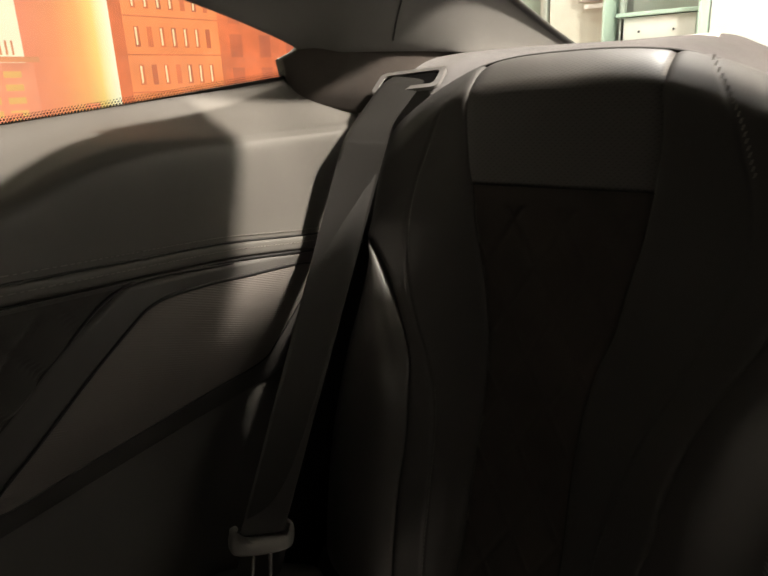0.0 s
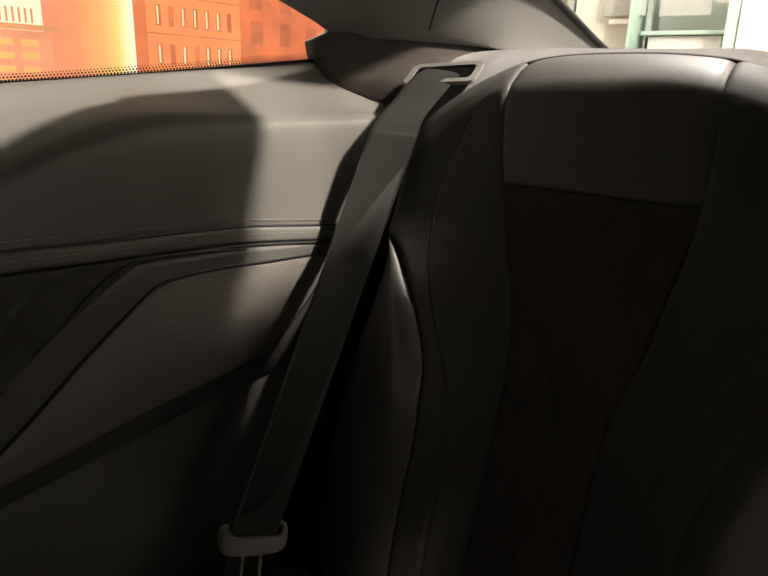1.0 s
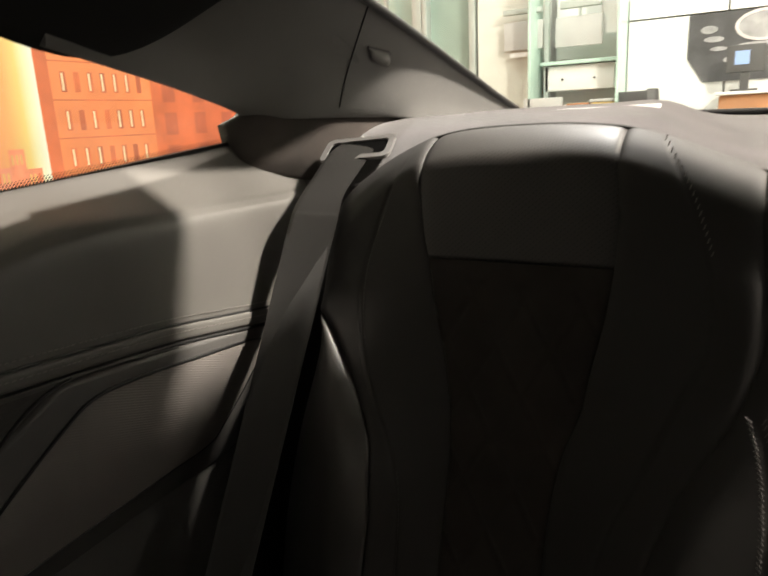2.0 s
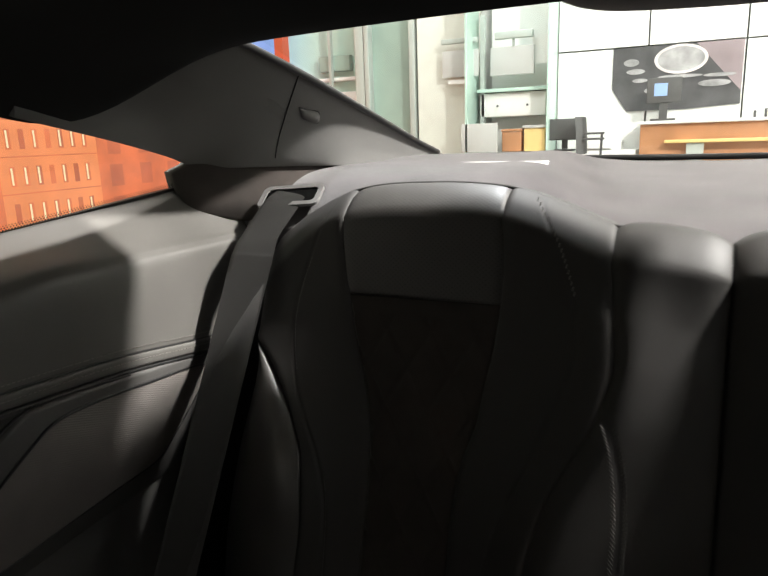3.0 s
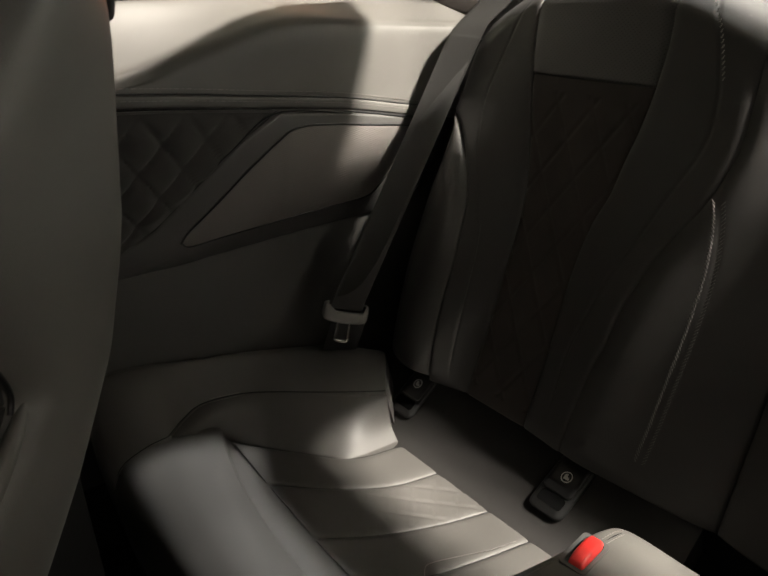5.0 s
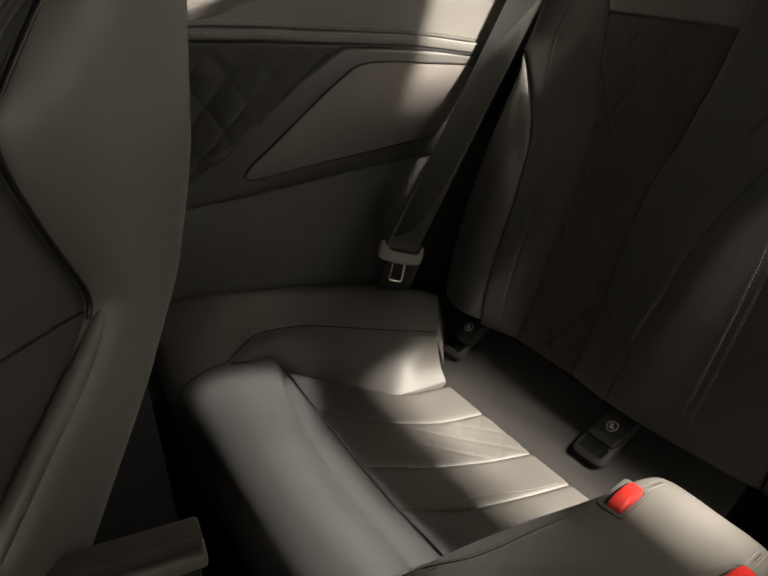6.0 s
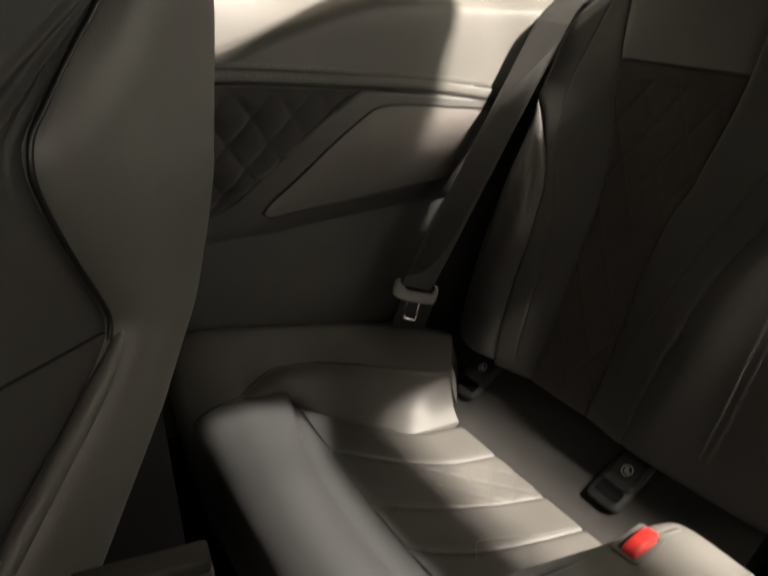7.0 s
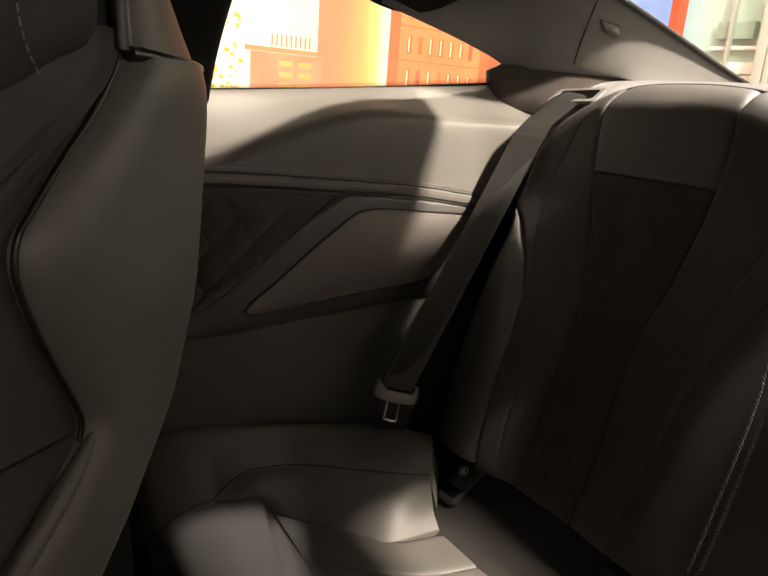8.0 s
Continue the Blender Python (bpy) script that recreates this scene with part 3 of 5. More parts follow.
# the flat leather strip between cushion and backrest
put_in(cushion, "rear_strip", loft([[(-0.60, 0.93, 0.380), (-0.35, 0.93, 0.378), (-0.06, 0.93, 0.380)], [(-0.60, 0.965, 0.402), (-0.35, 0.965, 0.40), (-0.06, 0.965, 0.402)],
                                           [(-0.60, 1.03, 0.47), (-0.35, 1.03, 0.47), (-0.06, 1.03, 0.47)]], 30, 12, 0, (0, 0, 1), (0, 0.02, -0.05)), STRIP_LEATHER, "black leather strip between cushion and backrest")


# ---------------------------------------------------------------- side panel
def pane_x(z):
    return -0.61 + 0.353 * (z - 0.87) if z > 0.655 else -0.686 - 0.06 * (0.655 - z)


def on_panel(y, z, lift=0.0):
    return Vector((pane_x(z) + 0.94 * lift, y, z - 0.33 * lift))


side = thing("side_trim_panel", "dark leather rear side panel with speaker cover and quilted insert", "side panel", (-0.66, 0.85, 0.45))
CREST = curve_of([(0.30, 0.880), (0.50, 0.893), (0.58, 0.905), (0.65, 0.923), (0.74, 0.951), (0.82, 0.974), (0.88, 0.981), (1.0, 0.979), (1.15, 0.978), (1.24, 0.98)])
RIM = curve_of([(0.30, 0.958), (0.50, 0.976), (0.67, 0.990), (0.88, 1.008), (1.15, 1.034), (1.24, 1.040)])
STRIP = curve_of([(0.30, 0.903), (0.64, 0.898), (0.785, 0.889), (0.86, 0.884), (0.948, 0.877), (1.066, 0.861), (1.24, 0.842)])


def sill_sheet(u, v):
    y = 0.30 + 0.94 * u
    rim, crest, strip = RIM(y), CREST(y), STRIP(y)
    inward = 0.02 * max(0.0, (y - 1.05) / 0.19) ** 2
    face = min(crest - 0.012, strip + 0.06)
    strip = min(strip, crest - 0.02)
    pts = [(-0.735, rim - 0.004), (-0.722, rim), (-0.682, rim + (crest - rim) * 0.48), (-0.645, crest + 0.004), (-0.630, crest - 0.004), (-0.622, crest - 0.016),
           (-0.620, (crest + strip) / 2 - 0.004), (-0.619, strip + (crest - strip) * 0.2), (-0.618, strip)]
    p = smooth_line([(x + inward, y, z) for x, z in pts], v)
    return p


put_in(side, "inner_core", box(-0.742, -0.705, 0.32, 1.20, 0.30, 0.935), LINER, "black core behind the leather")
put_in(side, "sill", grid(sill_sheet, 80, 72, (-0.03, 0, -0.02)), LEATHER_SIDE, "smooth leather sill and upper face")
STRIP_YS = [0.36, 0.48, 0.60, 0.70, 0.80, 0.88, 0.94, 0.98, 1.02, 1.06, 1.10, 1.14, 1.20]
strip = put_in(side, "stitched_strip", loft([[(x, y, STRIP(y) - d) for y in STRIP_YS] for x, d in ((-0.6155, 0.000), (-0.6125, 0.002), (-0.6120, 0.008), (-0.6125, 0.0135), (-0.616, 0.016))],
    70, 14, 0.0, (1, 0, 0), (-0.03, 0, 0)), LEATHER_SIDE, "leather strip with a double seam")
put_in(side, "gap_line", tube([(-0.6150, y, STRIP(y) + 0.0005) for y in STRIP_YS], 0.0013, 6, 60), FRIT, "dark groove over the strip")
put_in(side, "lower_panel", loft([
    [on_panel(y, STRIP(y) - 0.017) for y in (0.30, 0.62, 0.86, 1.10, 1.25)],
    [on_panel(0.30, 0.70), on_panel(0.62, 0.70), on_panel(0.86, 0.70), on_panel(1.10, 0.70), on_panel(1.25, 0.70)],
    [on_panel(0.30, 0.55), on_panel(0.62, 0.55), on_panel(0.86, 0.55), on_panel(1.10, 0.55), on_panel(1.25, 0.55)],
    [on_panel(0.30, 0.30), on_panel(0.62, 0.30), on_panel(0.86, 0.30), on_panel(1.10, 0.30), on_panel(1.25, 0.30)]],
    40, 30, 0, (1, 0, 0), (-0.03, 0, 0)), LEATHER_LOW, "smooth dark leather of the lower panel")
SPEAKER = [(0.702, 0.702), (0.712, 0.718), (0.745, 0.750), (0.790, 0.797), (0.829, 0.833), (0.850, 0.847), (0.885, 0.850), (0.960, 0.844), (1.070, 0.829), (1.062, 0.790), (1.030, 0.742),
           (1.008, 0.722), (0.940, 0.716), (0.832, 0.706), (0.760, 0.699), (0.715, 0.694)]
FRAME = [(0.50, 0.60), (0.60, 0.660), (0.71, 0.665), (0.827, 0.675), (0.921, 0.682), (1.028, 0.687), (1.11, 0.702), (1.14, 0.76), (1.14, 0.838), (1.074, 0.844), (0.946, 0.859),
         (0.825, 0.869), (0.768, 0.828), (0.720, 0.779), (0.667, 0.726), (0.622, 0.700), (0.58, 0.69), (0.50, 0.67)]
speaker_frame = put_in(side, "speaker_frame", plate(FRAME, on_panel, 0.008, 0.003), TRIM, "dark moulded frame round the speaker cover")
speaker = put_on(speaker_frame, "speaker_cover", plate(SPEAKER, lambda a, b, h: on_panel(a, b, 0.006 + h), 0.005, 0.0025, 4), MESHCLOTH, "ribbed grey speaker cover")

put_on(speaker_frame, "gap_line", tube([on_panel(a, b, 0.0095) for a, b in SPEAKER + SPEAKER[:1]], 0.0016, 6, 160), FRIT, "black gap round the speaker cover")
put_in(side, "gap_line", tube([on_panel(a, b, 0.004) for a, b in FRAME[:9]], 0.0018, 6, 60), FRIT, "black gap under the frame")
put_in(side, "gap_line", tube([on_panel(a, b, 0.004) for a, b in FRAME[10:18]], 0.0014, 6, 60), FRIT, "black gap beside the quilted insert")
put_in(side, "gap_line", tube([(-0.6125, y, STRIP(y) - 0.0175) for y in STRIP_YS], 0.0022, 6, 60), FRIT, "black gap under the leather strip")


def tufts(p, u, v):
    a, b = (p.y * 1.25 + p.z) / 0.070, (p.y * 1.25 - p.z) / 0.070
    fa, fb = a - math.floor(a), b - math.floor(b)
    fade = max(0.0, min(1.0, v / 0.16, (1 - v) / 0.16)) * max(0.0, min(1.0, (1 - u) / 0.45)) ** 1.3
    return fade * (0.0165 * (4 * fa * (1 - fa)) ** 0.6 * (4 * fb * (1 - fb)) ** 0.4 - 0.001)


put_in(side, "quilted_insert", loft([[on_panel(0.50, 0.881, 0.002), on_panel(0.66, 0.878, 0.002), on_panel(0.820, 0.868, 0.002)],
                                    [on_panel(0.50, 0.664, 0.002), on_panel(0.636, 0.702, 0.002), on_panel(0.826, 0.866, 0.002)]], 90, 60, 0, (1, 0, 0), None, 4, 0, tufts),
       QUILT, "dark quilted suede insert")
for x, d in ((-0.6168, -0.0065), (-0.6118, 0.0065)):
    put_on(strip, "stitching", stitches([(x, y, STRIP(y) - d) for y in STRIP_YS], 0.005, 0.003, 0.0005), THREAD)

# ---------------------------------------------------------------- pillar, shelf, roof
pillar = thing("rear_pillar_trim", "anthracite cloth-covered rear pillar trim with a coat hook", "pillar trim", (-0.55, 1.25, 1.07))
COVER_EDGE = [(-0.664, 0.90, 1.126), (-0.674, 1.03, 1.101), (-0.684, 1.12, 1.081), (-0.680, 1.164, 1.067), (-0.637, 1.184, 1.063), (-0.597, 1.225, 1.061), (-0.559, 1.282, 1.058),
              (-0.532, 1.37, 1.051), (-0.506, 1.66, 1.042)]


def pillar_bm():
    return loft([
    [(x - 0.012, y + 0.004, z + 0.004) for x, y, z in COVER_EDGE],
    COVER_EDGE,
    [(-0.655, 0.90, 1.185), (-0.640, 0.99, 1.170), (-0.614, 1.06, 1.146), (-0.598, 1.11, 1.134), (-0.580, 1.16, 1.123), (-0.558, 1.22, 1.110), (-0.535, 1.30, 1.095), (-0.52, 1.45, 1.066), (-0.506, 1.66, 1.053)],
    [(-0.62, 0.90, 1.225), (-0.585, 0.96, 1.214), (-0.558, 1.00, 1.206), (-0.538, 1.035, 1.199), (-0.525, 1.06, 1.196), (-0.515, 1.14, 1.177), (-0.510, 1.26, 1.1475), (-0.508, 1.42, 1.108), (-0.508, 1.52, 1.084), (-0.508, 1.62, 1.063)]],
    60, 48, 0, (1, 0, 0.5), (-0.010, 0, 0.003))


def foot_bm():
    return loft([
    [(-0.712, 1.150, 1.056), (-0.701, 1.147, 1.030), (-0.678, 1.151, 1.006), (-0.634, 1.194, 0.988), (-0.57, 1.235, 0.990), (-0.53, 1.33, 1.030)],
    [(-0.696, 1.160, 1.064), (-0.676, 1.164, 1.044), (-0.649, 1.176, 1.026), (-0.607, 1.215, 1.018), (-0.562, 1.25, 1.022), (-0.535, 1.34, 1.044)],
    [(-0.690, 1.166, 1.073), (-0.645, 1.188, 1.071), (-0.605, 1.229, 1.069), (-0.567, 1.286, 1.068), (-0.543, 1.373, 1.070), (-0.53, 1.42, 1.068)]],
    40, 20, 0.003, (1, -0.6, 0.5), (-0.03, 0.02, 0.0))


put_in(pillar, "cover", pillar_bm(), PILLAR)
put_in(pillar, "foot", foot_bm(), SUEDE, "dark brown suede foot of the pillar")
HD, HR = Vector((-0.0063, 0.0124, -0.0112)).normalized(), Vector((0.0078, 0.0336, -0.0049)).normalized()
HN = HD.cross(HR).normalized()
HN = HN if HN.x > 0 else -HN


def on_cover(a, b, h):
    return Vector((-0.5406, 1.2287, 1.1240)) + HR * a + HD * b + HN * (h - 0.0055)


hook = put_in(pillar, "coat_hook", plate([(-0.0165, -0.0085), (0.0165, -0.0085), (0.0120, 0.0125), (-0.0125, 0.0085)], on_cover, 0.0085, 0.0015, 4), PILLAR, "small folded coat hook")
put_on(hook, "hook_gap", tube([on_cover(a, b, 0.0060) for a, b in ((-0.0175, -0.0095), (0.0, -0.0097), (0.0175, -0.0095), (0.0155, 0.003), (0.0125, 0.0135), (0.0, 0.0125), (-0.0132, 0.0095), (-0.0160, 0.0), (-0.0175, -0.0095))], 0.0011, 6, 60), FRIT, "thin dark gap round the hook")
put_in(pillar, "split_line", tube([(-0.5165, 1.167, 1.1665), (-0.5238, 1.1722, 1.1588), (-0.5470, 1.1886, 1.1336), (-0.5748, 1.2068, 1.0993), (-0.5878, 1.2155, 1.0775), (-0.592, 1.219, 1.070)], 0.0007, 6, 30), LINER, "thin split line in the cover")


def shelf_rail(left):
    """A rail across the shelf, mirrored about the car's middle."""
    return left + [(CX, left[-1][1], left[-1][2] - 0.001)] + [(2 * CX - x, y, z) for x, y, z in left[::-1]]


shelf = tagged(part("parcel_shelf", loft([shelf_rail(r) for r in (
    [(-0.640, 1.200, 0.9850), (-0.530, 1.160, 0.9850), (-0.350, 1.150, 1.0050), (-0.250, 1.140, 0.9950), (-0.160, 1.130, 0.9750), (-0.100, 1.127, 0.9690)],
    [(-0.640, 1.270, 1.0300), (-0.530, 1.235, 1.0400), (-0.350, 1.210, 1.0360), (-0.250, 1.205, 1.0240), (-0.160, 1.200, 1.0000), (-0.100, 1.195, 0.9940)],
    [(-0.640, 1.330, 1.0460), (-0.530, 1.300, 1.0540), (-0.350, 1.280, 1.0522), (-0.255, 1.275, 1.0470), (-0.170, 1.270, 1.0120), (-0.100, 1.270, 1.0060)],
    [(-0.640, 1.420, 1.0500), (-0.530, 1.400, 1.0560), (-0.350, 1.380, 1.0560), (-0.255, 1.375, 1.0545), (-0.180, 1.360, 1.0240), (-0.100, 1.360, 1.0190)],
    [(-0.640, 1.560, 1.0520), (-0.530, 1.560, 1.0590), (-0.350, 1.560, 1.0605), (-0.268, 1.560, 1.0595), (-0.205, 1.560, 1.0330), (-0.100, 1.560, 1.0280)],
    [(-0.640, 1.750, 1.0400), (-0.530, 1.760, 1.0400), (-0.350, 1.780, 1.0400), (-0.260, 1.785, 1.0380), (-0.180, 1.800, 1.0340), (-0.100, 1.800, 1.0320)])],
    96, 60, 0, (0, 0, 1), (0, 0, -0.04)), SHELF_SUEDE), "grey suede-covered parcel shelf under the rear window", "parcel shelf", kind="structure")


def roof_bm():
    rails = []
    for y, zc, zs, xs in ((-0.55, 1.20, 1.12, 0.52), (-0.2, 1.27, 1.17, 0.56), (0.3, 1.29, 1.19, 0.60), (0.7, 1.265, 1.165, 0.606), (0.95, 1.225, 1.117, 0.628), (1.045, 1.195, 1.185, 0.50)):
        rails.append([(CX - xs, y, zs), (CX - xs * 0.85, y, zs + (zc - zs) * 0.55), (CX - xs * 0.5, y, zs + (zc - zs) * 0.92), (CX, y, zc),
                      (CX + xs * 0.5, y, zs + (zc - zs) * 0.92), (CX + xs * 0.85, y, zs + (zc - zs) * 0.55), (CX + xs, y, zs)])
    return loft(rails, 48, 48, 0, (0, 0, 1), (0, 0, 0.04))


tagged(part("ceiling", roof_bm(), LINER), "black cloth headliner under the car roof", "headliner", kind="structure")

tagged(part("floor", box(-0.85, 0.76, -1.3, 2.0, 0.14, 0.18), CARPET), "black carpeted car floor", "car floor", kind="structure")

# ---------------------------------------------------------------- seat belt
belt = thing("seat_belt", "dark grey seat belt with grey tongue beside the backrest", "seat belt", (-0.57, 0.92, 0.58))
def strap(top, end):
    """One edge of the webbing: over the shoulder by its points, then taut to the tongue."""
    a, b = Vector(top[-1]), Vector(end)
    return [Vector(p) for p in top] + [a.lerp(b, k / 6) for k in range(1, 7)] + [b + (b - a) * 0.02]


put_in(belt, "webbing", loft([
    strap([(-0.580, 1.205, 1.0300), (-0.5775, 1.168, 1.0185), (-0.5800, 1.134, 0.9935), (-0.5820, 1.113, 0.9765), (-0.5832, 1.102, 0.9650), (-0.5836, 1.093, 0.9520)], (-0.5865, 0.895, 0.589)),
    strap([(-0.531, 1.213, 1.0300), (-0.5285, 1.183, 1.0205), (-0.5300, 1.154, 1.0010), (-0.5330, 1.126, 0.9795), (-0.5315, 1.112, 0.9630), (-0.5310, 1.103, 0.9490)], (-0.5595, 0.932, 0.582))],
    190, 10, 0.0, (0, -1, 0), (-0.0008, 0.0012, -0.0004)), BELT)
put_in(belt, "lower_webbing", loft([
    [(-0.588, 0.902, 0.585), (-0.606, 0.905, 0.54), (-0.625, 0.905, 0.49), (-0.63, 0.905, 0.44)],
    [(-0.560, 0.942, 0.578), (-0.580, 0.948, 0.53), (-0.600, 0.950, 0.48), (-0.61, 0.950, 0.44)]], 20, 6, 0, (0, -1, 0), (-0.0015, 0.002, 0)), BELT)
TA = Vector((0.030, 0.050, -0.011)).normalized()
TD = Vector((0.011, -0.010, -0.054)).normalized()
TD = (TD - TA * TD.dot(TA)).normalized()
TN = TA.cross(TD).normalized()
if TN.y > 0:
    TN = -TN
TO = Vector((-0.5755, 0.912, 0.578))


def on_tongue(a, b, h=0.0):
    return TO + TA * a + TD * b + TN * h


tongue = put_in(belt, "tongue", plate([(-0.033, -0.006), (-0.026, -0.008), (-0.0245, 0.004), (0.0245, 0.004), (0.026, -0.008), (0.033, -0.006), (0.034, 0.010), (0.029, 0.019), (0.010, 0.022),
                              (-0.010, 0.022), (-0.029, 0.019), (-0.034, 0.010)], lambda a, b, h: on_tongue(a, b, h - 0.006), 0.013, 0.003, 3), GREYPLASTIC, "grey plastic belt tongue")
put_on(tongue, "latch_plate", tube([on_tongue(-0.009, 0.020), on_tongue(-0.0095, 0.034), on_tongue(-0.0095, 0.046), on_tongue(-0.006, 0.0495), on_tongue(0.006, 0.0495), on_tongue(0.0095, 0.046),
                                  on_tongue(0.0095, 0.034), on_tongue(0.009, 0.020)], 0.0026, 8, 40), CHROME, "bright steel latch plate")

guide = thing("belt_guide", "satin metal bezel round a black belt slot in the shelf", "belt guide", (-0.555, 1.19, 1.03))
GA, GB = Vector((1, 0.038, 0.058)).normalized(), Vector((-0.215, 1, 0.555)).normalized()
GN = GA.cross(GB).normalized()
GO = Vector((-0.5515, 1.1893, 1.0208))


def on_guide(a, b, h=0.0):
    return GO + GA * a + GB * b + GN * h


def ring(outer, inner, to3d, depth):
    bm = bmesh.new()
    rows = [[bm.verts.new(to3d(*p, h)) for p in pts] for pts, h in ((outer, 0.0), (outer, depth), (inner, depth), (inner, 0.0))]
    n = len(outer)
    for a, b in zip(rows, rows[1:]):
        for k in range(n):
            bm.faces.new((a[k], a[(k + 1) % n], b[(k + 1) % n], b[k]))
    return bm


def rounded(w, h, r, steps=5):
    pts = []
    for cx, cy, a0 in ((w - r, h - r, 0), (-w + r, h - r, 90), (-w + r, -h + r, 180), (w - r, -h + r, 270)):
        for k in range(steps + 1):
            a = radians(a0 + 90 * k / steps)
            pts.append((cx + r * math.cos(a), cy + r * math.sin(a)))
    return pts


put_in(guide, "bezel", ring(rounded(0.0445, 0.0228, 0.009), rounded(0.0375, 0.0150, 0.006), on_guide, 0.004), BEZEL, "satin metal bezel")
put_in(guide, "slot", plate(rounded(0.0385, 0.0160, 0.006), lambda a, b, h: on_guide(a, b, h - 0.001), 0.003), SLOT, "black slot")

# ---------------------------------------------------------------- child-seat anchor covers
BA, BB = Vector((1, 0, 0)), Vector((0, 0.70, 0.72)).normalized()
BN = BA.cross(BB).normalized()


def anchor_cover(x):
    place = Vector((x, 0.999, 0.438))
    ob = thing("anchor_cover", "black plastic child-seat anchor cover with a round white symbol", "anchor cover", place, "anchor covers in the seat bite")

    def at(a, b, h):
        return place + BA * (a + 0.12 * b) + BB * b + BN * h
    surround = put_in(ob, "surround", plate(rounded(0.0255, 0.042, 0.011), lambda a, b, h: at(a, b - 0.003, h), 0.006, 0.003), ANCHOR, "black rounded surround")
    flap = put_in(ob, "flap", plate(rounded(0.0215, 0.0235, 0.006), lambda a, b, h: at(a, b + 0.010, h + 0.0055), 0.004, 0.0015), ANCHOR)
    put_on(surround, "grip_slot", plate(rounded(0.018, 0.0080, 0.004), lambda a, b, h: at(a, b - 0.0245, h + 0.0055), 0.0012), SLOT, "dark finger slot")
    put_on(flap, "symbol", ring([(0.0075 * math.cos(2 * math.pi * k / 24), 0.0075 * math.sin(2 * math.pi * k / 24)) for k in range(24)],
                              [(0.0064 * math.cos(2 * math.pi * k / 24), 0.0064 * math.sin(2 * math.pi * k / 24)) for k in range(24)],
                              lambda a, b, h: at(a, b + 0.010, h + 0.0097), 0.0005), WHITEPRINT, "round white symbol")
    put_on(flap, "symbol", plate([(-0.003, -0.0035), (0.004, -0.003), (0.0035, 0.0), (0.0005, 0.001), (0.0, 0.0042), (-0.0035, 0.003)],
                               lambda a, b, h: at(a, b + 0.010, h + 0.0097), 0.0005, 0, 3), WHITEPRINT, "white seat mark")
    return ob


anchor_cover(-0.502)
anchor_cover(-0.221)

# ---------------------------------------------------------------- middle console between the rear seats
console = thing("rear_console", "grey-black leather console between the rear seats with belt buckles", "console", (CX, 0.78, 0.40))


def mid(rows):
    """Rails across the console, mirrored about the car's middle."""
    out = []
    for y, pts in rows:
        left = [(CX - a, y, z) for a, z in pts]
        out.append(left + [(2 * CX - p[0], p[1], p[2]) for p in left[-2::-1]])
    return out


pad = put_in(console, "pad", loft(mid([
    (0.545, [(0.150, 0.36), (0.142, 0.40), (0.128, 0.455), (0.100, 0.475), (0.0, 0.478)]),
    (0.580, [(0.150, 0.36), (0.142, 0.42), (0.124, 0.480), (0.095, 0.498), (0.0, 0.500)]),
    (0.660, [(0.142, 0.36), (0.134, 0.42), (0.114, 0.486), (0.090, 0.503), (0.0, 0.505)]),
    (0.740, [(0.134, 0.36), (0.124, 0.42), (0.102, 0.488), (0.082, 0.505), (0.0, 0.507)]),
    (0.830, [(0.122, 0.36), (0.108, 0.42), (0.084, 0.490), (0.066, 0.506), (0.0, 0.508)]),
    (0.900, [(0.114, 0.36), (0.100, 0.42), (0.076, 0.488), (0.058, 0.504), (0.0, 0.506)]),
    (0.935, [(0.108, 0.36), (0.094, 0.41), (0.070, 0.470), (0.052, 0.488), (0.0, 0.490)]),
    (0.950, [(0.100, 0.34), (0.085, 0.38), (0.060, 0.42), (0.045, 0.43), (0.0, 0.43)])]), 60, 50, 0, (0, 0, 1), (0, 0, -0.05)), LEATHER_SIDE)
SEAM_LEFT = [(-0.172, 0.600, 0.4725), (-0.151, 0.636, 0.4998), (-0.132, 0.685, 0.5046), (-0.123, 0.758, 0.5060), (-0.1145, 0.822, 0.5052)]
SEAM_REAR = [(-0.101, 0.882, 0.5066), (-0.099, 0.905, 0.5048), (-0.097, 0.922, 0.4990)]
for line in (SEAM_LEFT, SEAM_REAR):
    for flip in (False, True):
        row = [mirrored(p) if flip else Vector(p) for p in line]
        put_on(pad, "seam", tube([p - Vector((0, 0, 0.0006)) for p in row], 0.0005, 6, 40), LINER, "dark seam of the console cover")
        for dx in (-0.0035, 0.0035):
            put_on(pad, "stitching", stitches([p + Vector((dx, 0, 0.0002 - abs(dx) * 0.02)) for p in row], 0.0042, 0.0028, 0.0005), THREAD)


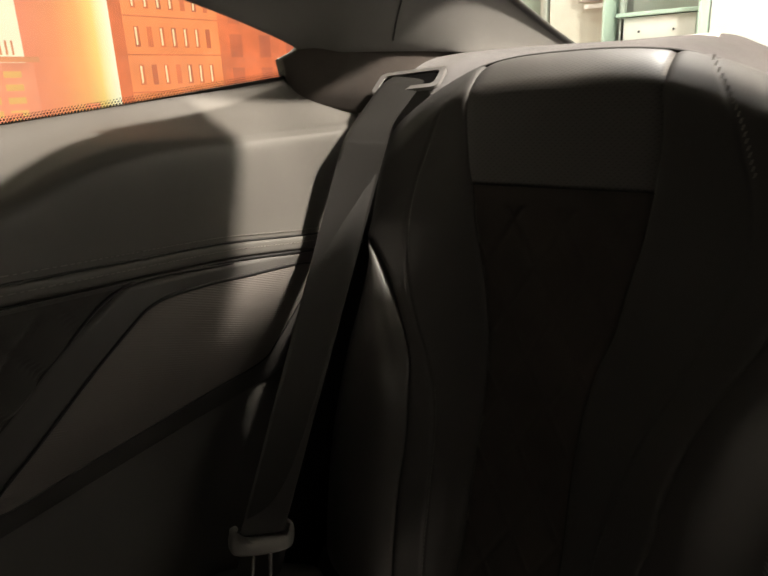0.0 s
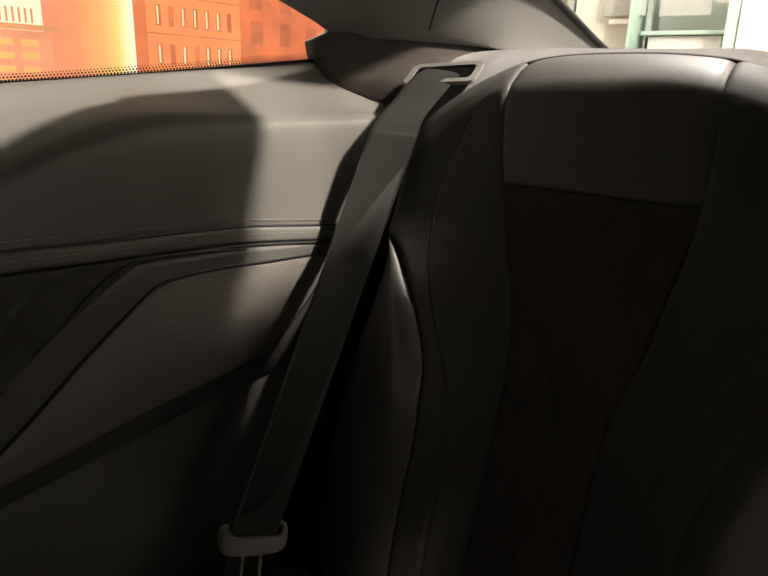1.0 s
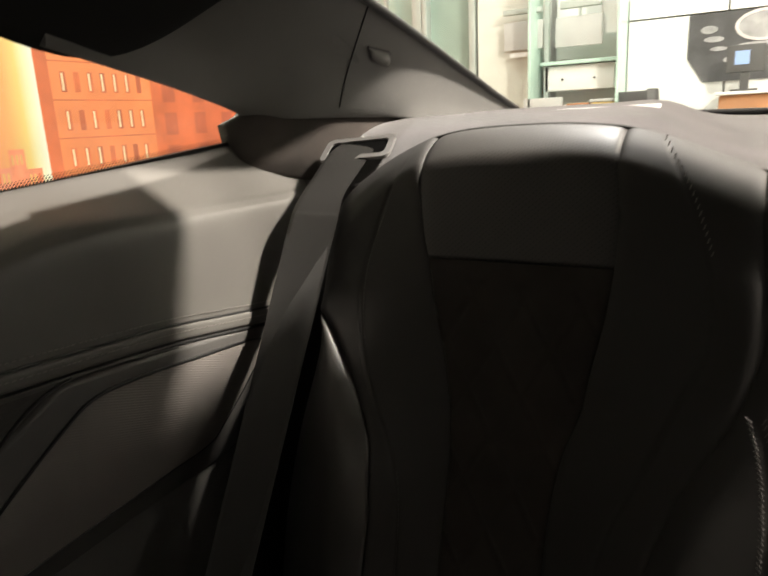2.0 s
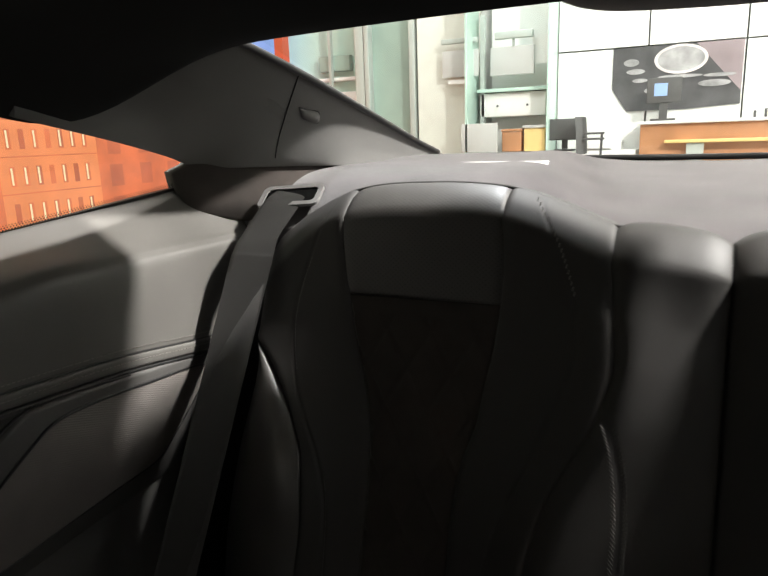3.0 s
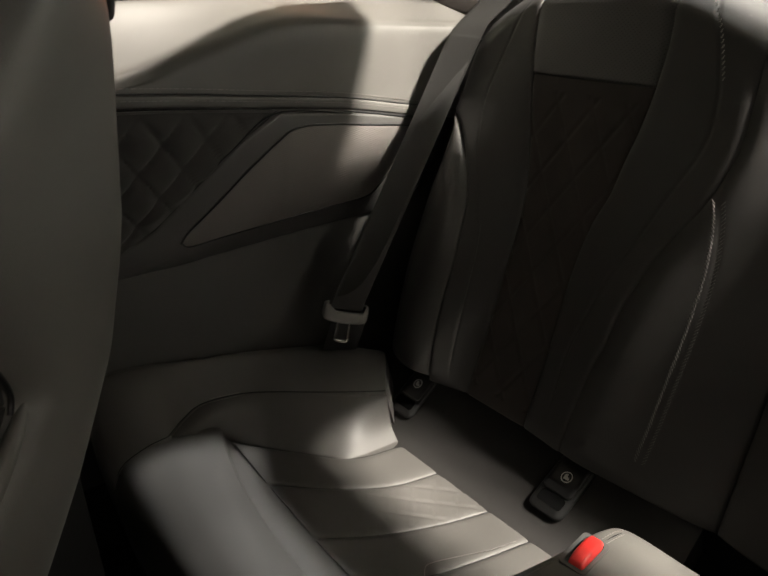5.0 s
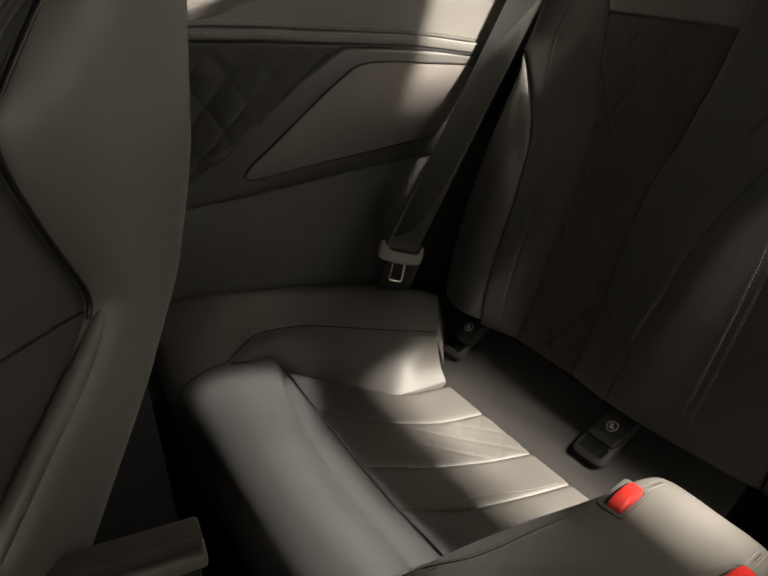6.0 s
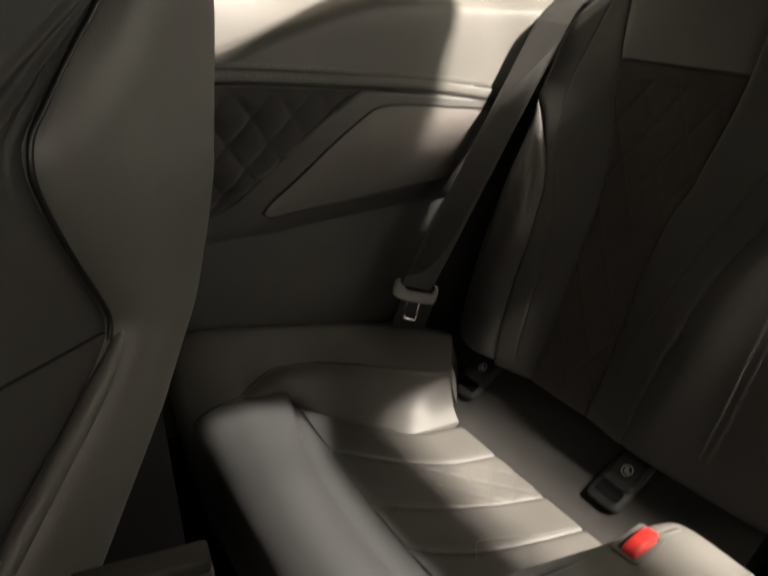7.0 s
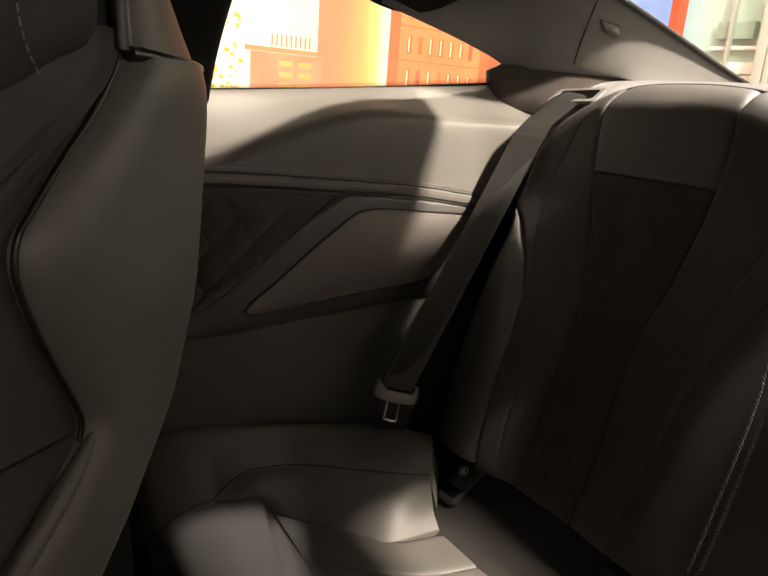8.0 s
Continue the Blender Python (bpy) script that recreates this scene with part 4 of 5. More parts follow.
def buckle(x, y):
    ob = thing("belt_buckle", "red seat belt release button in a dark grey buckle", "belt buckle", (x, y, 0.50), "belt buckles in the rear console")
    turn = Matrix.Rotation(radians(5 if x < CX else -5), 4, "Z")

    def at(a, b, h):
        return Vector((x, y, 0.507)) + turn @ Vector((a, b, h))
    housing = put_in(ob, "housing", ring(rounded(0.0145, 0.027, 0.005), rounded(0.0105, 0.0225, 0.0035), lambda a, b, h: at(a, b, h - 0.004), 0.0065), BUCKLEGREY, "dark grey buckle housing")
    put_on(housing, "well", plate(rounded(0.0115, 0.0235, 0.004), lambda a, b, h: at(a, b, h - 0.004), 0.004), FRIT, "black well")
    put_in(ob, "button", grid(lambda u, v: at(0.0015 + (u - 0.5) * 0.0165 * (1 - 0.12 * abs(2 * v - 1) ** 6), (v - 0.5) * 0.041,
                                              0.002 + 0.0075 * (1 - abs(2 * u - 1) ** 8 * 0.4) - 0.004 * (2 * v - 1) ** 2 + 0.003 * v), 10, 16, (0, 0, -0.008)), RED, "red release button")
    return ob


buckle(-0.103, 0.852)
buckle(2 * CX + 0.103, 0.852)
front_pad = put_in(console, "front_pad", loft(mid([
    (0.36, [(0.235, 0.30), (0.230, 0.38), (0.215, 0.425), (0.180, 0.440), (0.0, 0.442)]),
    (0.45, [(0.240, 0.30), (0.236, 0.40), (0.222, 0.440), (0.185, 0.456), (0.0, 0.460)]),
    (0.51, [(0.240, 0.30), (0.234, 0.40), (0.218, 0.446), (0.175, 0.462), (0.0, 0.466)]),
    (0.545, [(0.222, 0.30), (0.214, 0.39), (0.198, 0.440), (0.155, 0.456), (0.0, 0.460)]),
    (0.575, [(0.170, 0.30), (0.162, 0.37), (0.150, 0.420), (0.12, 0.436), (0.0, 0.440)])]), 50, 30, 0, (0, 0, 1), (0, 0, -0.05)), LEATHER_SIDE, "stitched leather front pad")
put_on(front_pad, "stitching", stitches([(CX - 0.225, 0.44, 0.438), (CX - 0.224, 0.48, 0.442), (CX - 0.217, 0.515, 0.449), (CX - 0.199, 0.545, 0.443), (CX - 0.175, 0.561, 0.434)]), THREAD)
put_in(cushion, "stitching", stitches([(-0.240, 0.775, 0.4035), (-0.254, 0.786, 0.4035), (-0.258, 0.800, 0.4025), (-0.245, 0.844, 0.3975), (-0.233, 0.875, 0.3955), (-0.224, 0.915, 0.393)], 0.004, 0.0026, 0.0005), THREAD, "pale stitched line")

armrest = thing("centre_console_box", "black leather centre armrest box with a split lid", "armrest", (-0.08, 0.38, 0.55))


def arm_box(x0, x1, y0, y1, z0, z1, bevel):
    bm = box(x0, x1, y0, y1, z0, z1, bevel)
    bmesh.ops.transform(bm, verts=bm.verts, matrix=Matrix.Translation((0.067, 0.162, 0.449)) @ Matrix.Scale(0.55, 4) @ pose(-0.266, 0.481, 0, 0, 0, -9.9))
    return bm


put_in(armrest, "lid", arm_box(-0.002, 0.024, -0.40, 0.0, 0.537, 0.553, 0.004), LEATHER, "padded leather lid half")
put_in(armrest, "lid", arm_box(0.004, 0.028, -0.40, 0.002, 0.518, 0.535, 0.004), LEATHER_SIDE, "leather lid half")
put_in(armrest, "box", arm_box(0.0, 0.022, -0.40, -0.004, 0.18, 0.516, 0.004), PLASTIC, "black plastic box")


# ---------------------------------------------------------------- front seat
def on_seat(s, z, h=0.0):
    return Vector((-0.117 - 0.412 * s + 0.482 * h, 0.385 + 0.482 * s + 0.412 * h, 0.370 + 0.634 * z))


RIGHT_EDGE = curve_of([(0.30, -0.22), (0.42, -0.14), (0.51, -0.062), (0.559, -0.013), (0.585, 0.016), (0.615, 0.047), (0.644, 0.077), (0.668, 0.100), (0.701, 0.124), (0.735, 0.149), (0.762, 0.164),
                       (0.804, 0.188), (0.849, 0.207), (0.88, 0.222), (0.92, 0.236), (0.96, 0.247), (1.0, 0.250), (1.009, 0.249)])
WING_EDGE = curve_of([(0.30, -0.43), (0.42, -0.34), (0.51, -0.26), (0.60, -0.15), (0.638, -0.095), (0.661, -0.062), (0.684, -0.029), (0.698, -0.006), (0.713, 0.0125), (0.732, 0.035), (0.747, 0.0455), (0.765, 0.042),
                      (0.803, 0.024), (0.84, 0.008), (0.869, -0.001), (0.889, -0.0005), (0.90, 0.007), (0.918, 0.024), (0.935, 0.040), (0.969, 0.076), (1.002, 0.102)])


def seat_bend(z, u):
    """The upper outer edge of the shell curls away from the rear seats."""
    return -0.2 * max(0.0, z - 0.84) * u * u


front_seat = thing("car_seat", "grey-black leather front sports seat seen from behind", "car seat", (-0.10, 0.32, 0.18))


def wing_sheet(u, v):
    z = -0.25 + 1.256 * v
    s = WING_EDGE(z) + (RIGHT_EDGE(z) - WING_EDGE(z)) * u
    rim = 0.018 * (1 - abs(2 * u - 1) ** 5) - 0.02 * max(0, (u - 0.85) / 0.15) ** 2
    return on_seat(s, z, rim + seat_bend(z, u) - 0.004 * max(0.0, (v - 0.985) / 0.015))


put_in(front_seat, "side_wing", grid(wing_sheet, 40, 140, tuple(on_seat(-0.02, 0, -0.07) - on_seat(0, 0, 0))), LEATHER_SIDE, "smooth leather wing of the seat shell")


def back_sheet_front(u, v):
    """The leather of the seat back, gathered into folds where it meets the wing."""
    away = (1 - u) ** 2 * 0.30
    z = 0.745 + 0.275 * v + 0.03 * (1 - u) ** 2
    h = -0.005 + 0.006 * (1 - u) ** 2
    first = 0.006 + 0.31 * max(0.0, 0.985 - z)
    if z > 0.86:
        fade = min(1.0, (z - 0.86) / 0.03)
        h += fade * (0.0045 * math.exp(-((away - first) / 0.0035) ** 2) + 0.004 * math.exp(-((away - 1.9 * first) / 0.006) ** 2) - 0.003 * math.exp(-((away - 0.5 * first) / 0.003) ** 2))
    return on_seat(WING_EDGE(z) + 0.004 - away, z, h)


put_in(front_seat, "back_panel", grid(back_sheet_front, 70, 60, tuple(on_seat(0, 0, -0.06) - on_seat(0, 0, 0))), LEATHER, "dark back panel gathered into folds")
put_in(front_seat, "pocket_panel", grid(lambda u, v: on_seat(WING_EDGE(-0.25 + 0.9935 * v) + 0.004 - 0.30 * (1 - u) ** 2, -0.25 + 0.9935 * v + 0.03 * (1 - u) ** 2 * v,
                                                             -0.004 + 0.008 * (1 - u) ** 2), 40, 60, tuple(on_seat(0, 0, -0.06) - on_seat(0, 0, 0))), LEATHER, "map pocket panel")


def upper_wing(u, v):
    z = 1.005 - 0.002 * u + 0.21 * v
    return on_seat(0.106 + (0.247 - 0.106 - 0.125 * v) * u - 0.012 * v, z, -0.006 + seat_bend(z, u) + 0.014 * (1 - abs(2 * u - 1) ** 5))


put_in(front_seat, "upper_wing", grid(upper_wing, 16, 24, tuple(on_seat(0, 0, -0.06) - on_seat(0, 0, 0))), LEATHER_SIDE, "upper wing beside the headrest")
# hidden block added to keep front light off the cushion's front roll
put_in(front_seat, "seat_body", box(-0.62, -0.24, 0.20, 0.375, 0.18, 0.84, 0.04), LINER, "black body of the seat")
put_in(front_seat, "seat_core", grid(lambda u, v: on_seat(-0.30 + (0.53 - 0.12 * v) * u, -0.25 + 1.5 * v, -0.055), 8, 8, tuple(on_seat(0, 0, -0.05) - on_seat(0, 0, 0))), LINER, "black inner shell")
put_in(front_seat, "piping", tube([on_seat(WING_EDGE(z) - 0.001, z, 0.0) for z in (0.74, 0.755, 0.78, 0.805, 0.83, 0.856, 0.875, 0.895, 0.91, 0.926, 0.944, 0.961, 0.985, 1.005)], 0.0014, 8, 70),
       FRIT, "black piping along the wing")


put_in(front_seat, "edge_roll", tube([on_seat(WING_EDGE(z) + 0.006, z, 0.004) for z in (0.25, 0.35, 0.42, 0.51, 0.60, 0.64, 0.665, 0.69, 0.71, 0.725, 0.738, 0.746)], 0.0052, 10, 80, 22), LEATHER_SIDE, "rolled leather edge of the wing")
put_in(front_seat, "gap_line", tube([on_seat(0.103 + 0.024 * k, 1.006 - 0.0007 * k, 0.006 + seat_bend(1.005, k / 6)) for k in range(7)], 0.0035, 8, 24), FRIT, "dark gap under the upper wing")
put_in(front_seat, "gap_line", tube([on_seat(0.104 - 0.0022 * k, 1.008 + 0.033 * k, 0.0) for k in range(7)], 0.005, 8, 24), FRIT, "dark gap beside the headrest")
HEADREST = [(0.098, 1.10), (0.097, 1.045), (0.093, 1.012), (0.078, 0.996), (0.050, 0.985), (0.015, 0.968), (-0.030, 0.955), (-0.100, 0.945), (-0.190, 0.950), (-0.235, 1.00), (-0.240, 1.12), (-0.210, 1.22),
            (-0.120, 1.255), (0.000, 1.255), (0.075, 1.225), (0.095, 1.17)]
headrest = put_in(front_seat, "headrest", plate(HEADREST, lambda a, b, h: on_seat(a, b, h - 0.095), 0.10, 0.022, 4), LEATHER, "dark leather headrest")
put_on(headrest, "stitching", stitches([on_seat(0.008, 1.10, 0.006), on_seat(0.008, 1.04, 0.006), on_seat(0.009, 1.016, 0.006), on_seat(0.014, 1.001, 0.0055), on_seat(0.022, 0.989, 0.004)], 0.0045, 0.003, 0.0005), THREAD)

# ---------------------------------------------------------------- body shell that closes the cabin
tagged(part("wall_side_right", box(-0.86, -0.745, -1.3, 2.0, 0.14, 0.955), PLASTIC), "dark car body side under the window", "car body", kind="structure")
# the left side is unseen; wall height and pillar are set to limit incoming light
tagged(part("wall_side_left", box(0.655, 0.77, -1.3, 2.0, 0.14, 1.02), TRIM), "dark car body side under the window", "car body", kind="structure")
tagged(part("wall_side_left_upper", box(0.60, 0.66, 0.42, 0.60, 0.985, 1.24), TRIM), "dark body pillar", "car body", kind="structure")
tagged(part("wall_bulkhead", box(-0.745, 0.655, 1.16, 1.20, 0.18, 0.955), PLASTIC), "black bulkhead behind the rear seat", "car body", kind="structure")
tagged(part("wall_front", box(-0.86, 0.77, -1.4, -1.0, 0.14, 0.98, 0.03), PLASTIC), "black dashboard and front bulkhead", "car body", kind="structure")
tagged(part("b_pillar_trim", loft([[(-0.735, 0.57, 0.94), (-0.71, 0.57, 1.05), (-0.66, 0.57, 1.18)], [(-0.690, 0.60, 0.94), (-0.675, 0.61, 1.05), (-0.62, 0.61, 1.18)],
                                  [(-0.700, 0.655, 0.94), (-0.69, 0.672, 1.05), (-0.64, 0.695, 1.18)], [(-0.735, 0.66, 0.94), (-0.715, 0.678, 1.05), (-0.66, 0.70, 1.18)]],
                                 20, 16, 0, (1, 0, 0), (-0.03, 0, 0)), LINER), "black cloth pillar trim behind the front door", "pillar trim", kind="structure")
tagged(part("pillar_left", mirror_bm(pillar_bm()), PILLAR), "anthracite cloth pillar trim", "pillar trim", kind="structure")
# its rear edge is extended out of sight and stepped to shade the backrest
tagged(part("rear_header_trim", loft([[(-0.215, 1.145, 1.216), (-0.19, 1.145, 1.206), (-0.155, 1.148, 1.203), (-0.125, 1.166, 1.202), (CX, 1.168, 1.202), (0.01, 1.168, 1.202), (0.05, 1.166, 1.202), (0.075, 1.145, 1.202), (0.10, 1.14, 1.205), (0.125, 1.14, 1.216)],
                                     [(-0.215, 1.06, 1.214), (-0.19, 1.06, 1.196), (-0.15, 1.06, 1.186), (CX, 1.06, 1.181), (0.06, 1.06, 1.186), (0.10, 1.06, 1.196), (0.125, 1.06, 1.214)],
                                     [(-0.215, 0.99, 1.222), (-0.19, 0.99, 1.204), (-0.15, 0.99, 1.192), (CX, 0.99, 1.187), (0.06, 0.99, 1.192), (0.10, 0.99, 1.204), (0.125, 0.99, 1.222)],
                                     [(-0.215, 0.90, 1.262), (-0.19, 0.90, 1.245), (-0.15, 0.90, 1.236), (CX, 0.90, 1.23), (0.06, 0.90, 1.236), (0.10, 0.90, 1.245), (0.125, 0.90, 1.262)]],
                                    36, 12, 0, (0, 0, 1), (0, 0, 0.03)), PILLAR), "grey trim block over the rear window", "roof trim", kind="structure")

# windows
def window(name, rails, label):
    ob = tagged(part(name, loft(rails, 20, 10, 0, (1, 0, 0), None), PANE), label, "window", kind="structure")
    ob.visible_shadow = False
    return ob


window("window_1", [[(-0.735, 0.66, 0.985), (-0.728, 0.88, 1.003), (-0.715, 1.17, 1.032)], [(-0.655, 0.66, 1.17), (-0.660, 0.88, 1.145), (-0.690, 1.19, 1.075)]], "clear rear side window of the car")
window("window_2", [[(-0.53, 1.02, 1.226), (CX, 1.03, 1.250), (0.44, 1.02, 1.226)], [(-0.525, 1.70, 1.052), (CX, 1.83, 1.044), (0.43, 1.70, 1.052)]], "clear sloping rear window of the car")
tagged(part("window_frit", loft([[(-0.7345, 0.66, 0.984), (-0.7275, 0.88, 1.002), (-0.7145, 1.16, 1.031)], [(-0.732, 0.66, 0.992), (-0.725, 0.88, 1.009), (-0.7125, 1.15, 1.036)]], 20, 2, 0, (1, 0, 0), (0.0015, 0, 0)), FRIT),
       "black printed edge of the side window", "window edge", kind="structure")
dots = bmesh.new()
for row, (lift, size) in enumerate(((0.0078, 0.0013), (0.0104, 0.0010), (0.0126, 0.0007))):
    for k in range(150):
        y = 0.665 + (k + 0.5 * (row % 2)) * 0.00325
        base = smooth_line([(-0.7315, 0.66, 0.984), (-0.7245, 0.88, 1.002), (-0.7115, 1.16, 1.031)], (y - 0.66) / 0.50)
        centre = base + Vector((0.3 * lift, 0, lift))
        dots.faces.new([dots.verts.new(centre + Vector((0.3 * size * math.sin(t), size * math.cos(t), size * math.sin(t)))) for t in [math.pi * i / 3 for i in range(6)]])
tagged(part("window_dots", dots, FRIT), "black printed dots along the side window edge", "window edge", kind="structure")
tagged(part("rear_window_seal", tube([(-0.50, 1.70, 1.045), (-0.30, 1.765, 1.041), (CX, 1.79, 1.038), (0.21, 1.765, 1.041), (0.41, 1.70, 1.045)], 0.0055), FRIT), "black rubber seal under the rear window", "window seal", kind="structure")
EDGE = [(-0.555, 1.003, 1.205), (-0.538, 1.036, 1.198), (-0.524, 1.062, 1.195), (-0.514, 1.14, 1.176), (-0.509, 1.26, 1.1465), (-0.507, 1.42, 1.107), (-0.507, 1.52, 1.083), (-0.507, 1.62, 1.062)]
for pts in (EDGE, [mirrored(p) for p in EDGE]):
    tagged(part("rear_window_seal", tube(pts, 0.0045, 8, 40), FRIT), "black rubber seal beside the rear window", "window seal", kind="structure")


def on_shelf(a, b, h):
    return Vector((-0.363 + a, 1.333 - 0.12 * a + b, 1.0530 + 0.020 * b + h))


tagged(part("shelf_trim", loft([[on_shelf(-0.113, -0.001, -0.002), on_shelf(0.112, -0.001, -0.002)], [on_shelf(-0.113, 0.0035, 0.0014), on_shelf(0.112, 0.0035, 0.0024)],
                               [on_shelf(-0.113, 0.0075, 0.0017), on_shelf(0.112, 0.0075, 0.0028)]], 12, 6, 0, (0, 0, 1), (0, 0.001, -0.003)), BRIGHTEDGE), "satin trim strip across the parcel shelf, its shine painted near-white", "trim strip")

# ---------------------------------------------------------------- showroom round the car
tagged(part("floor_showroom", box(-5.2, 4.5, -5.5, 8.0, -0.05, 0.0), TILE), "pale grey tiled showroom floor", "floor", kind="structure")
tagged(part("ceiling_showroom", box(-5.2, 4.5, -5.5, 8.0, 3.5, 3.6), WHITE), "white showroom ceiling", "ceiling", kind="structure")
tagged(part("wall_north", box(-5.2, 4.5, 8.0, 8.15, 0, 3.5), WHITE), "white showroom wall", "wall", kind="structure")
tagged(part("wall_south", box(-5.2, 4.5, -5.65, -5.5, 0, 3.5), WHITE), "white showroom wall", "wall", kind="structure")
tagged(part("wall_east", box(4.5, 4.65, -5.5, 8.0, 0, 3.5), WHITE), "white showroom wall", "wall", kind="structure")
tagged(part("wall_west", box(-5.35, -5.2, -5.5, 8.0, 0, 3.5), WHITE), "white showroom wall", "wall", kind="structure")

# the backlit city picture beside the car
poster = thing("backlit_poster", "large backlit poster of orange city buildings at sunset", "poster", (-4.0, 3.2, 0.0))


def sheet(y0, y1, z0, z1, x, tilt=0.0):
    bm = bmesh.new()
    vs = [bm.verts.new((x, y, z)) for y, z in ((y0, z0), (y1, z0), (y1 + tilt, z1), (y0 + tilt, z1))]
    bm.faces.new(vs)
    return bm


def srgb(r, g, b):
    return tuple(((c / 255 + 0.055) / 1.055) ** 2.4 if c > 10 else c / 3294.6 for c in (r, g, b))


def glow_across(name, y0, y1, stops, power):
    """A glowing print whose colour changes along the wall."""
    m = glow(name, (1, 1, 1), power, 0.12, 1.5)
    nodes, links = m.node_tree.nodes, m.node_tree.links
    where, split, scale, ramp = nodes.new("ShaderNodeTexCoord"), nodes.new("ShaderNodeSeparateXYZ"), nodes.new("ShaderNodeMapRange"), nodes.new("ShaderNodeValToRGB")
    links.new(where.outputs["Object"], split.inputs[0])
    scale.inputs["From Min"].default_value, scale.inputs["From Max"].default_value = y0, y1
    links.new(split.outputs[1], scale.inputs["Value"])
    links.new(scale.outputs[0], ramp.inputs[0])
    while len(ramp.color_ramp.elements) < len(stops):
        ramp.color_ramp.elements.new(0.5)
    for e, (at, colour) in zip(ramp.color_ramp.elements, stops):
        e.position, e.color = at, (*colour, 1)
    links.new(ramp.outputs[0], nodes["Principled BSDF"].inputs["Emission Color"])
    return m


SKY = glow("poster_sky", srgb(255, 244, 205), 1.15, 0.2, 0.7)
HAZE = glow("poster_haze", srgb(250, 158, 104), 1.0, 0.3, 0.9)
HAZE_WARM = glow("poster_warm_haze", srgb(253, 186, 104), 1.0, 0.25, 1.2)
BRICKRED = glow("poster_building", srgb(246, 138, 76), 1.06, 0.18, 2.2)
BRICKDARK = glow("poster_shade", srgb(228, 112, 60), 1.0, 0.2, 4)
DEEP = glow("poster_deep_shade", srgb(214, 104, 60), 0.92, 0.2, 4)
LITWIN = glow("poster_lit_windows", srgb(255, 226, 172), 1.0)
PINK = glow("poster_low_building", srgb(248, 150, 108), 1.0, 0.22, 3)
STREET = glow("poster_street", srgb(246, 142, 96), 1.0, 0.3, 7)
YELLOWLEAF = glow("poster_leaves", srgb(238, 196, 70), 0.95, 0.3, 20)
put_in(poster, "sky", sheet(0.3, 7.8, 0.1, 3.3, -4.02), SKY)
HAZE_TOWER = glow_across("poster_haze_tower", -0.62, -0.05, [(0.0, srgb(246, 140, 100)), (0.35, srgb(250, 150, 96)), (0.62, srgb(253, 176, 100)), (0.80, srgb(255, 214, 120)), (0.90, srgb(255, 240, 180)), (1.0, srgb(255, 248, 215))], 1.0)
put_in(poster, "haze_tower", sheet(2.58, 3.15, 0.1, 3.3, -4.012), HAZE_TOWER)
put_in(poster, "low_building", sheet(2.10, 2.62, 0.1, 1.23, -4.008), PINK)
put_in(poster, "low_building_roof", sheet(2.06, 2.66, 1.232, 1.262, -4.006), HAZE)
put_in(poster, "tower", sheet(3.15, 7.8, 0.1, 3.3, -4.004), BRICKRED)
put_in(poster, "tower_corner", sheet(3.15, 3.24, 0.1, 3.3, -4.002), BRICKDARK)
put_in(poster, "tower_wing", sheet(4.02, 5.1, 0.1, 1.75, -4.002), BRICKDARK)
rng = random.Random(8)
for k in range(15):
    y, tall = 1.62 + k * 0.098, 0.86 + 0.16 * rng.random()
    block = put_in(poster, "street_house", sheet(y, y + 0.099, 0.1, tall, -4.003 + 0.0001 * k), STREET if k % 3 else PINK)
    for j in range(3):
        put_on(block, "house_window", sheet(y + 0.012 + j * 0.028, y + 0.026 + j * 0.028, tall - 0.09, tall - 0.03, -4.0012), HAZE_WARM if (j + k) % 4 else BRICKDARK)
for row in range(6):
    z = 0.62 + row * 0.235
    for k in range(7):
        y = 3.31 + k * 0.098
        put_in(poster, "poster_window", sheet(y, y + 0.040, z, z + 0.125, -4.001), DEEP if (k + row) % 3 == 0 else BRICKDARK)
        if (k * 5 + row * 3) % 7 not in (0, 4):
            put_in(poster, "poster_window_light", sheet(y + 0.008, y + 0.022, z + 0.01, z + 0.118, -4.0), LITWIN)
    put_in(poster, "floor_line", sheet(3.24, 4.02, z - 0.052, z - 0.044, -4.0016), BRICKDARK)
    for k in range(3):
        y = 4.12 + k * 0.30
        put_in(poster, "poster_window", sheet(y, y + 0.12, z - 0.06, z + 0.10, -4.0), DEEP)
for k in range(9):
    put_in(poster, "roof_rail", sheet(2.24 + k * 0.034, 2.252 + k * 0.034, 1.27, 1.345, -4.004), HAZE)
for k in range(6):
    put_in(poster, "low_window_row", sheet(2.30, 2.40, 0.80 + k * 0.07, 0.835 + k * 0.07, -4.004), HAZE_WARM)
    put_in(poster, "low_window_row", sheet(2.44, 2.54, 0.80 + k * 0.07, 0.835 + k * 0.07, -4.004), HAZE_WARM)
rng = random.Random(5)
leaf = bmesh.new()
for k in range(90):
    y, z, r = 1.80 + rng.random() ** 1.6 * 0.24, 0.95 + rng.random() ** 1.5 * 0.9, 0.006 + rng.random() * 0.012
    vs = [leaf.verts.new((-4.0, y + r * math.cos(a) * (0.6 + rng.random()), z + r * math.sin(a))) for a in (0, 1.3, 2.6, 3.9, 5.2)]
    leaf.faces.new(vs)
put_in(poster, "leaves", leaf, YELLOWLEAF, "yellow leaves")

